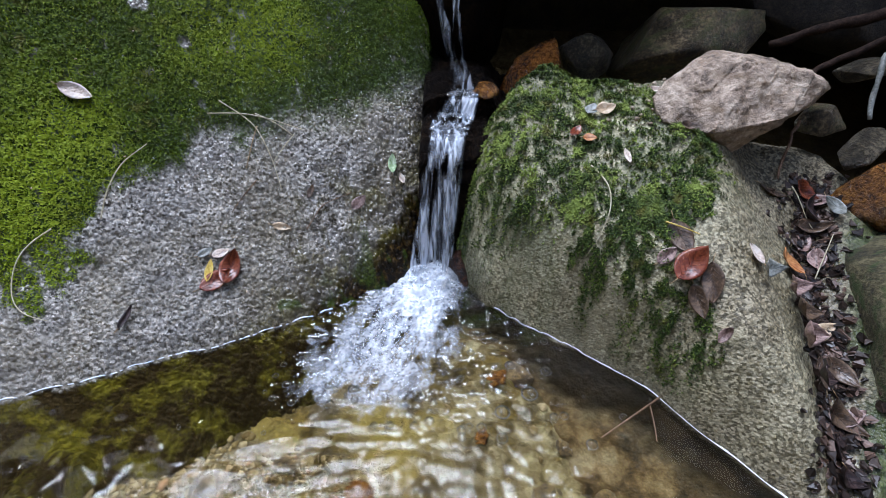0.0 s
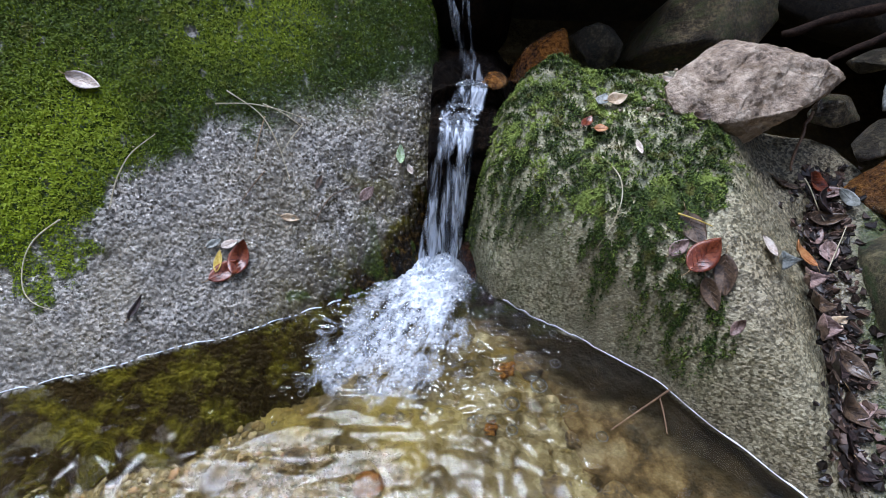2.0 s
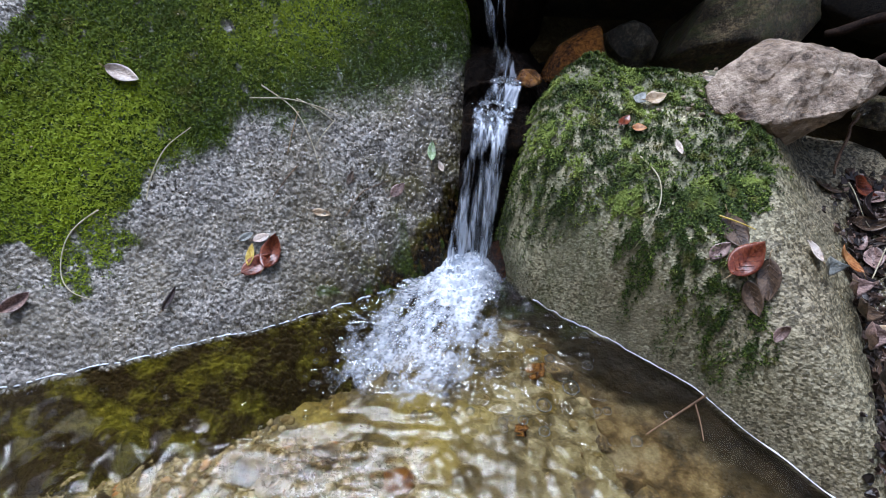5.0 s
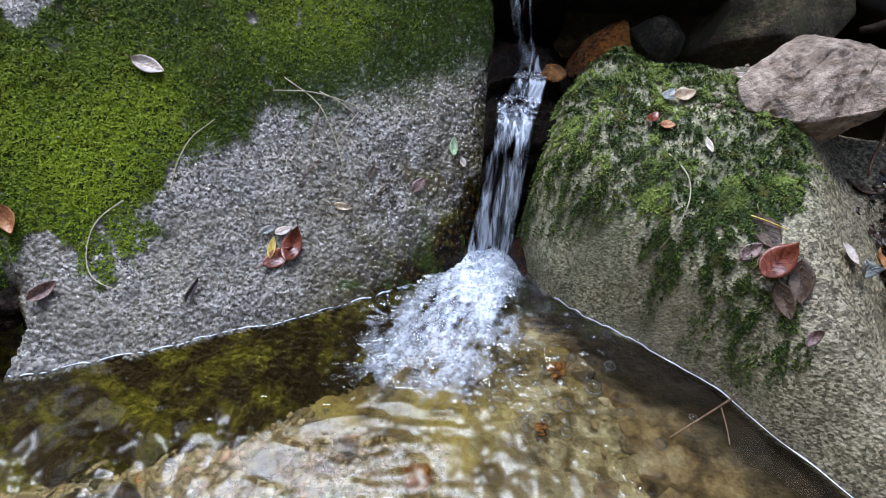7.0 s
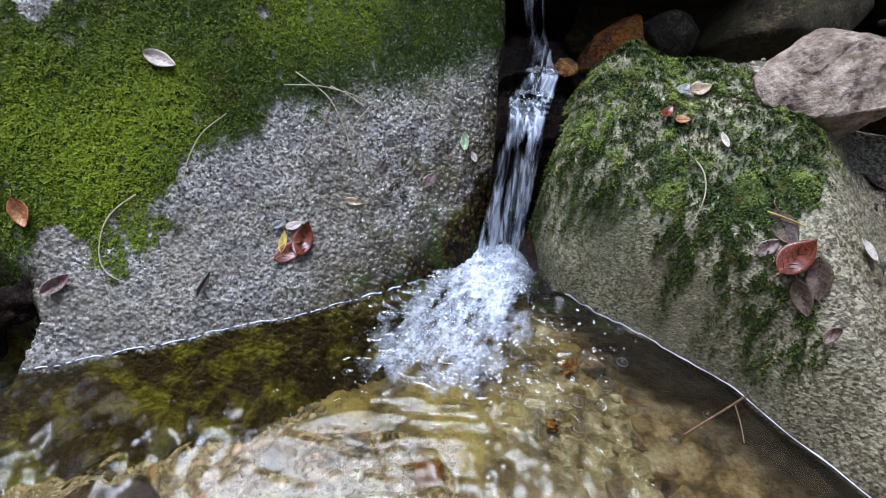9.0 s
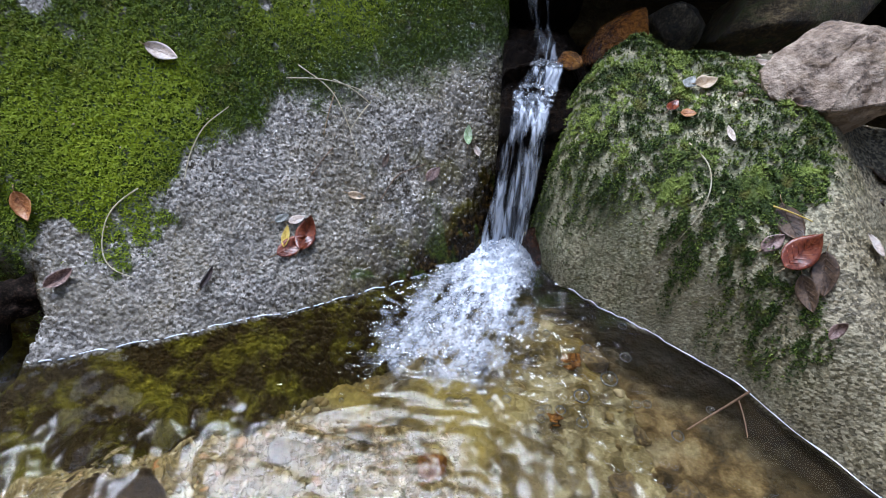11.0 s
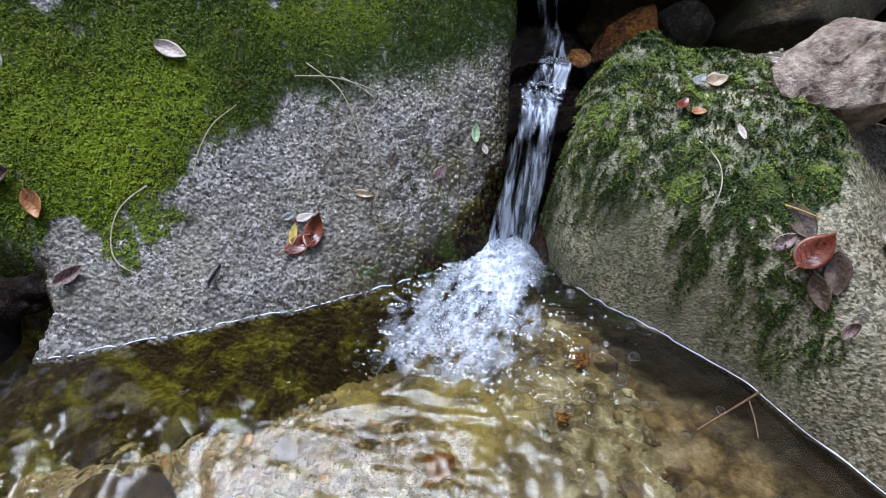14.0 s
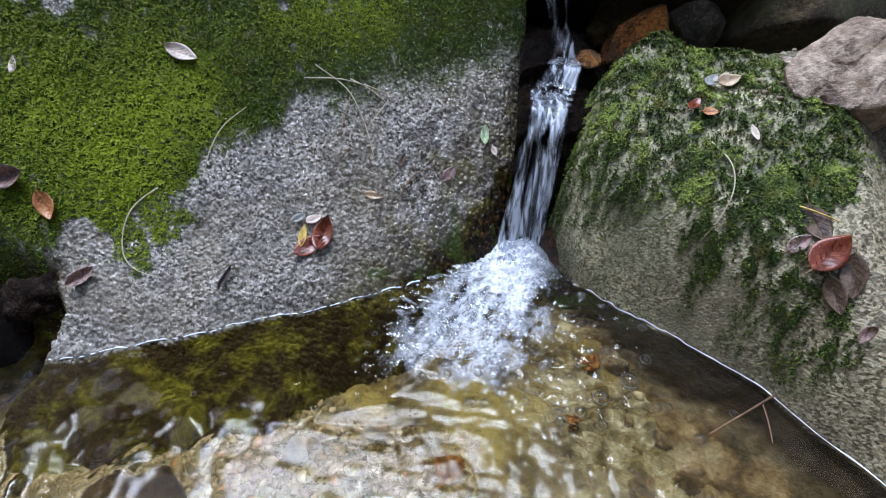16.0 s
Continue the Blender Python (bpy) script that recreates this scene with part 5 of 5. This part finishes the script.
# the litter in the gully between the boulder and the rock beside it
LITTER = [("brown", 0.506, 0.659, -50, 0.042, "dark brown leaf pressed to the stone"), ("mauve", 0.575, 0.656, 20, 0.045, "crumpled pinkish-brown leaf in the gully"),
          ("red", 0.555, 0.668, -60, 0.040, "dark red curled leaf in the gully"), ("grey", 0.595, 0.625, -15, 0.036, "wet grey-green leaf lying flat"),
          ("mauve", 0.534, 0.589, 10, 0.040, "dull pink-brown leaf in the litter"), ("mauve", 0.546, 0.559, -40, 0.036, "dull pink-brown leaf in the litter"),
          ("mauve", 0.438, 0.468, -35, 0.055, "long mauve leaf over darker ones"), ("grey", 0.392, 0.466, -30, 0.040, "thin grey wet leaf on the stone"),
          ("grey", 0.491, 0.483, -60, 0.040, "wet grey leaf shining in the litter"), ("tan", 0.502, 0.454, 15, 0.045, "tan leaf curled at the rim"),
          ("brown", 0.440, 0.441, -50, 0.050, "rotting brown leaf in the gully"), ("mauve", 0.425, 0.405, -40, 0.050, "greyish mauve leaf, wet and limp"),
          ("dark", 0.505, 0.424, 0, 0.050, "rotten blackish leaf in the gully"), ("brown", 0.518, 0.408, -20, 0.042, "dark red-brown leaf in the gully"),
          ("dark", 0.445, 0.378, -60, 0.050, "rotten blackish leaf in the gully"), ("brown", 0.483, 0.361, -85, 0.055, "wet brown leaf hanging down the gully"),
          ("mauve", 0.503, 0.356, 70, 0.045, "dull mauve leaf on edge"), ("dark", 0.460, 0.314, -80, 0.050, "rotten blackish leaf in the gully"),
          ("dark", 0.452, 0.288, -70, 0.045, "rotten blackish leaf low in the gully"), ("mauve", 0.339, 0.400, 80, 0.022, "tiny mauve leaf scrap on the stone"),
          ("dark", 0.470, 0.510, -30, 0.050, "dark wet leaf under the others"), ("dark", 0.520, 0.530, -50, 0.050, "dark wet leaf under the others"),
          ("brown", 0.560, 0.615, 30, 0.045, "brown leaf under the others"), ("dark", 0.550, 0.640, 60, 0.042, "dark leaf in the gully head"),
          ("brown", 0.475, 0.400, 40, 0.042, "brown leaf under the others"), ("dark", 0.480, 0.340, 10, 0.040, "dark wet leaf low in the gully"),
          ("brown", 0.345, 0.662, -5, 0.022, "small brown leaf under the pale stone"), ("pale", 0.321, 0.742, 20, 0.018, "tiny pale leaf beside the pale stone")]
for i, (look_, x_, y_, yaw_, len_, say) in enumerate(LITTER):
    leaf(boulder, x_, y_, yaw_, 1.1 * len_, len_ * (0.50 + 0.08 * (i % 3)), look_, say, 0.5 + 0.25 * (i % 4), 0.25 + 0.12 * (i % 3), 40 + i, 0.002 + 0.003 * (i % 4), tilt=-18 + 12 * (i % 4), stem=i % 3 == 0, group="leaf litter in the gully")
# scraps of older leaves under them
rng = np.random.default_rng(77)
sv, sf = [], []
for _ in range(900):
    y_ = rng.uniform(0.27, 0.69)
    x_ = float(np.interp(y_, [0.2, 0.30, 0.40, 0.46, 0.57, 0.66, 0.75], [0.44, 0.462, 0.498, 0.497, 0.537, 0.575, 0.60])) + rng.normal(0, 0.021)
    size = rng.uniform(0.006, 0.020)
    m_ = lean_on(boulder, x_, y_, rng.uniform(0, 360), rng.uniform(0.0, 0.006), rng.uniform(-35, 35))
    ring = [(size * (0.5 + 0.5 * math.cos(q)) * rng.uniform(0.8, 1.1), size * 0.32 * math.sin(q) * rng.uniform(0.7, 1.3), size * 0.3 * math.cos(2 * q + 0.6) * rng.uniform(0.4, 1.2)) for q in np.linspace(0, 2 * math.pi, 9)[:-1]]
    base = len(sv)
    sv += [tuple(m_ @ Vector(p)) for p in ring] + [tuple(m_ @ Vector((p[0], p[1], p[2] - 0.0006))) for p in ring]
    sf += [[base + k for k in range(8)], [base + 15 - k for k in range(8)]] + [[base + k, base + 8 + k, base + 8 + (k + 1) % 8, base + (k + 1) % 8] for k in range(8)]
thing("leaf_scraps", mesh_of("leaf_scraps", sv, sf, M_SCRAP, False), Matrix(), "dark rotting scraps of leaves filling the gully", "leaf litter", kind="stuff")


def bark_mesh(length, wide, seed):
    """A curled strip of bark: a half pipe with torn ends and ridges, with thickness."""
    rows, cols = 26, 15
    a, s = np.linspace(-1.15, 0.95, cols), np.linspace(0, 1, rows)
    A, S = np.meshgrid(a, s)
    r = wide * 0.8 * (1 - 0.3 * S) * (1 + 0.45 * rough(S * 5, A * 1.6, 0, 1, 4, seed, 0.65))
    torn = 0.22 * length * grain(A * 2, S * 0.1, 0, 1, seed + 1)
    x = (S - 0.5) * length + torn * (2 * S - 1)
    v = np.stack([x, r * np.sin(A), r * np.cos(A) + 0.006 * np.sin(S * 5)], -1).reshape(-1, 3)
    inner = np.stack([x, (r - 0.003) * np.sin(A), (r - 0.003) * np.cos(A) + 0.006 * np.sin(S * 5)], -1).reshape(-1, 3)
    f = sheet_faces(rows, cols)
    m = len(v)
    edge = np.concatenate([np.arange(cols), np.arange(1, rows) * cols + cols - 1, np.arange(cols - 2, -1, -1) + (rows - 1) * cols, np.arange(rows - 2, 0, -1) * cols])
    nxt = np.roll(edge, -1)
    return mesh_of("bark", np.concatenate([v, inner]), np.concatenate([f, f[:, ::-1] + m, np.stack([edge, edge + m, nxt + m, nxt], 1)]), M_BARK)


thing("bark", bark_mesh(0.10, 0.05, 5), pose(-0.695, 0.425, 0.030, 38, -10, 42), "curled strip of bark over the hollow, blackened for its shadow", "bark")


# ---- pine needles, twigs and roots ----
def fibre(surface, pts, radius, material, label, category="pine needle", name="pine_needle", lift=0.0025):
    p = np.array(pts, float)
    t, s = np.linspace(0, 1, len(p)), np.linspace(0, 1, 24)
    x, y = np.interp(s, t, p[:, 0]), np.interp(s, t, p[:, 1])
    for _ in range(8):
        x[1:-1], y[1:-1] = (x[:-2] + 2 * x[1:-1] + x[2:]) / 4, (y[:-2] + 2 * y[1:-1] + y[2:]) / 4
    z = surface(x, y, False) + lift + 0.002 * np.sin(s * 3.1)
    return thing(name, tube(name, list(zip(x, y, z)), list(radius * (1 - 0.4 * s)), material), Matrix(), label, category)


SAY = "dry straw-coloured pine needle lying on the slab"
fibre(slab, [(-0.498, 0.577), (-0.496, 0.606), (-0.484, 0.642), (-0.454, 0.674)], 0.0011, M_STRAW, SAY, lift=0.013)
fibre(slab, [(-0.555, 0.552), (-0.584, 0.526), (-0.592, 0.497), (-0.584, 0.469), (-0.562, 0.452), (-0.531, 0.451)], 0.0011, M_STRAW, SAY, lift=0.012)
fibre(slab, [(-0.364, 0.751), (-0.308, 0.736), (-0.278, 0.701), (-0.26, 0.668)], 0.0011, M_STRAW, SAY, lift=0.011)
fibre(slab, [(-0.378, 0.730), (-0.324, 0.743), (-0.284, 0.747), (-0.236, 0.749)], 0.0011, M_STRAW, SAY, lift=0.013)
fibre(slab, [(-0.31, 0.749), (-0.279, 0.745), (-0.25, 0.738)], 0.0011, M_STRAW, SAY, lift=0.012)
fibre(slab, [(-0.25, 0.742), (-0.277, 0.699)], 0.0011, M_STRAW, SAY, lift=0.009)
fibre(slab, [(-0.306, 0.736), (-0.315, 0.682)], 0.0011, M_STEM, SAY, lift=0.009)
fibre(slab, [(-0.299, 0.672), (-0.33, 0.628)], 0.0010, M_TWIG, "short dark twig on the slab", "twig", "twig", 0.009)
fibre(slab, [(-0.22, 0.632), (-0.199, 0.668), (-0.154, 0.694)], 0.0009, M_TWIG, "thin dark bent twig on the slab", "twig", "twig", 0.009)
fibre(boulder, [(0.204, 0.613), (0.224, 0.578), (0.222, 0.545), (0.209, 0.524), (0.194, 0.519)], 0.0011, M_STRAW, "dry bent pine needle on the mossy boulder", lift=0.006)
fibre(boulder, [(0.284, 0.518), (0.300, 0.508), (0.321, 0.497)], 0.0012, LEAF["yellow"], "yellow leaf stalk on the boulder", "stalk", "leaf_stalk", 0.008)
fibre(boulder, [(0.538, 0.664), (0.556, 0.608)], 0.0010, M_STRAW, "dry pine needle across the leaf litter", lift=0.012)
fibre(boulder, [(0.525, 0.525), (0.57, 0.585)], 0.0010, M_STRAW, "dry pine needle across the leaf litter", lift=0.014)
level = lambda x, y, fine=True: 0 * np.asarray(x, float)
fibre(level, [(0.307, 0.408), (0.251, 0.370), (0.203, 0.339)], 0.0016, M_TWIG, "thin brown twig floating at the water's edge", "twig", "twig", 0.002)
fibre(level, [(0.280, 0.390), (0.276, 0.362), (0.272, 0.337)], 0.0011, M_TWIG, "fine side twig floating on the pool", "twig", "twig", 0.001)


def stick(name, pts, radii, material, label, category):
    p = np.array(pts, float)
    t, s = np.linspace(0, 1, len(p)), np.linspace(0, 1, 18)
    c = np.stack([np.interp(s, t, p[:, k]) for k in range(3)], 1)
    for _ in range(5):
        c[1:-1] = (c[:-2] + 2 * c[1:-1] + c[2:]) / 4
    c += 0.004 * np.stack([grain(s * 5, 1, 0, 1, 11), grain(s * 5, 2, 0, 1, 12), grain(s * 5, 3, 0, 1, 13)], 1)
    r = np.interp(s, [0, 1], radii) * (1 + 0.2 * grain(s * 7, 4, 0, 1, 14))
    return thing(name, tube(name, c.tolist(), r.tolist(), material, 10), Matrix(), label, category)


stick("root", [(0.554, 0.74, 0.257), (0.530, 0.70, 0.235), (0.505, 0.66, 0.20)], (0.0026, 0.0018), M_TWIG, "thin brown root hanging beside the pale stone", "root")
stick("branch", [(0.59, 0.95, 0.318), (0.68, 0.95, 0.348), (0.80, 0.96, 0.385)], (0.007, 0.010), M_WOOD, "dark brown dead branch among the rocks", "branch")
stick("branch", [(0.62, 0.86, 0.285), (0.66, 0.88, 0.302), (0.76, 0.90, 0.352)], (0.005, 0.006), M_WOOD, "dark brown dead stick among the rocks", "branch")
stick("root", [(0.700, 0.81, 0.36), (0.687, 0.80, 0.337), (0.680, 0.775, 0.30), (0.672, 0.75, 0.262)], (0.0045, 0.0035), LEAF["grey"], "pale grey root hanging down between stones", "root")


# ---- crumbs: bits of straw and grit on the moss, gravel beside the pale stone ----
rng = np.random.default_rng(97)
qx, qy = rng.uniform(-0.85, -0.1, 170), rng.uniform(0.46, 0.98, 170)
keep = slab_moss(qx, qy) > 0.4
qx, qy = qx[keep], qy[keep]
v, f = lumps(np.stack([qx, qy, slab(qx, qy) + 0.004], 1), rng.uniform(0.0007, 0.0019, len(qx)), 98, 0.5, 0.4)
thing("moss_debris", mesh_of("moss_debris", v, f, LEAF["tan"]), Matrix(), "scattered pale specks of bark and seed husks on the moss", "debris", kind="stuff")
qx, qy = rng.normal(0.325, 0.035, 110), rng.normal(0.745, 0.045, 110)
keep = inside(qx, qy, BOULDER_RING) > 0.02
qx, qy = qx[keep], qy[keep]
v, f = lumps(np.stack([qx, qy, boulder(qx, qy) + 0.001], 1), 0.0012 + 0.004 * rng.random(len(qx)) ** 3, 99, 0.7, 0.3)
thing("gravel", mesh_of("gravel", v, f, M_PALE), Matrix(), "small pale gravel lying beside the broken stone", "gravel", kind="stuff")
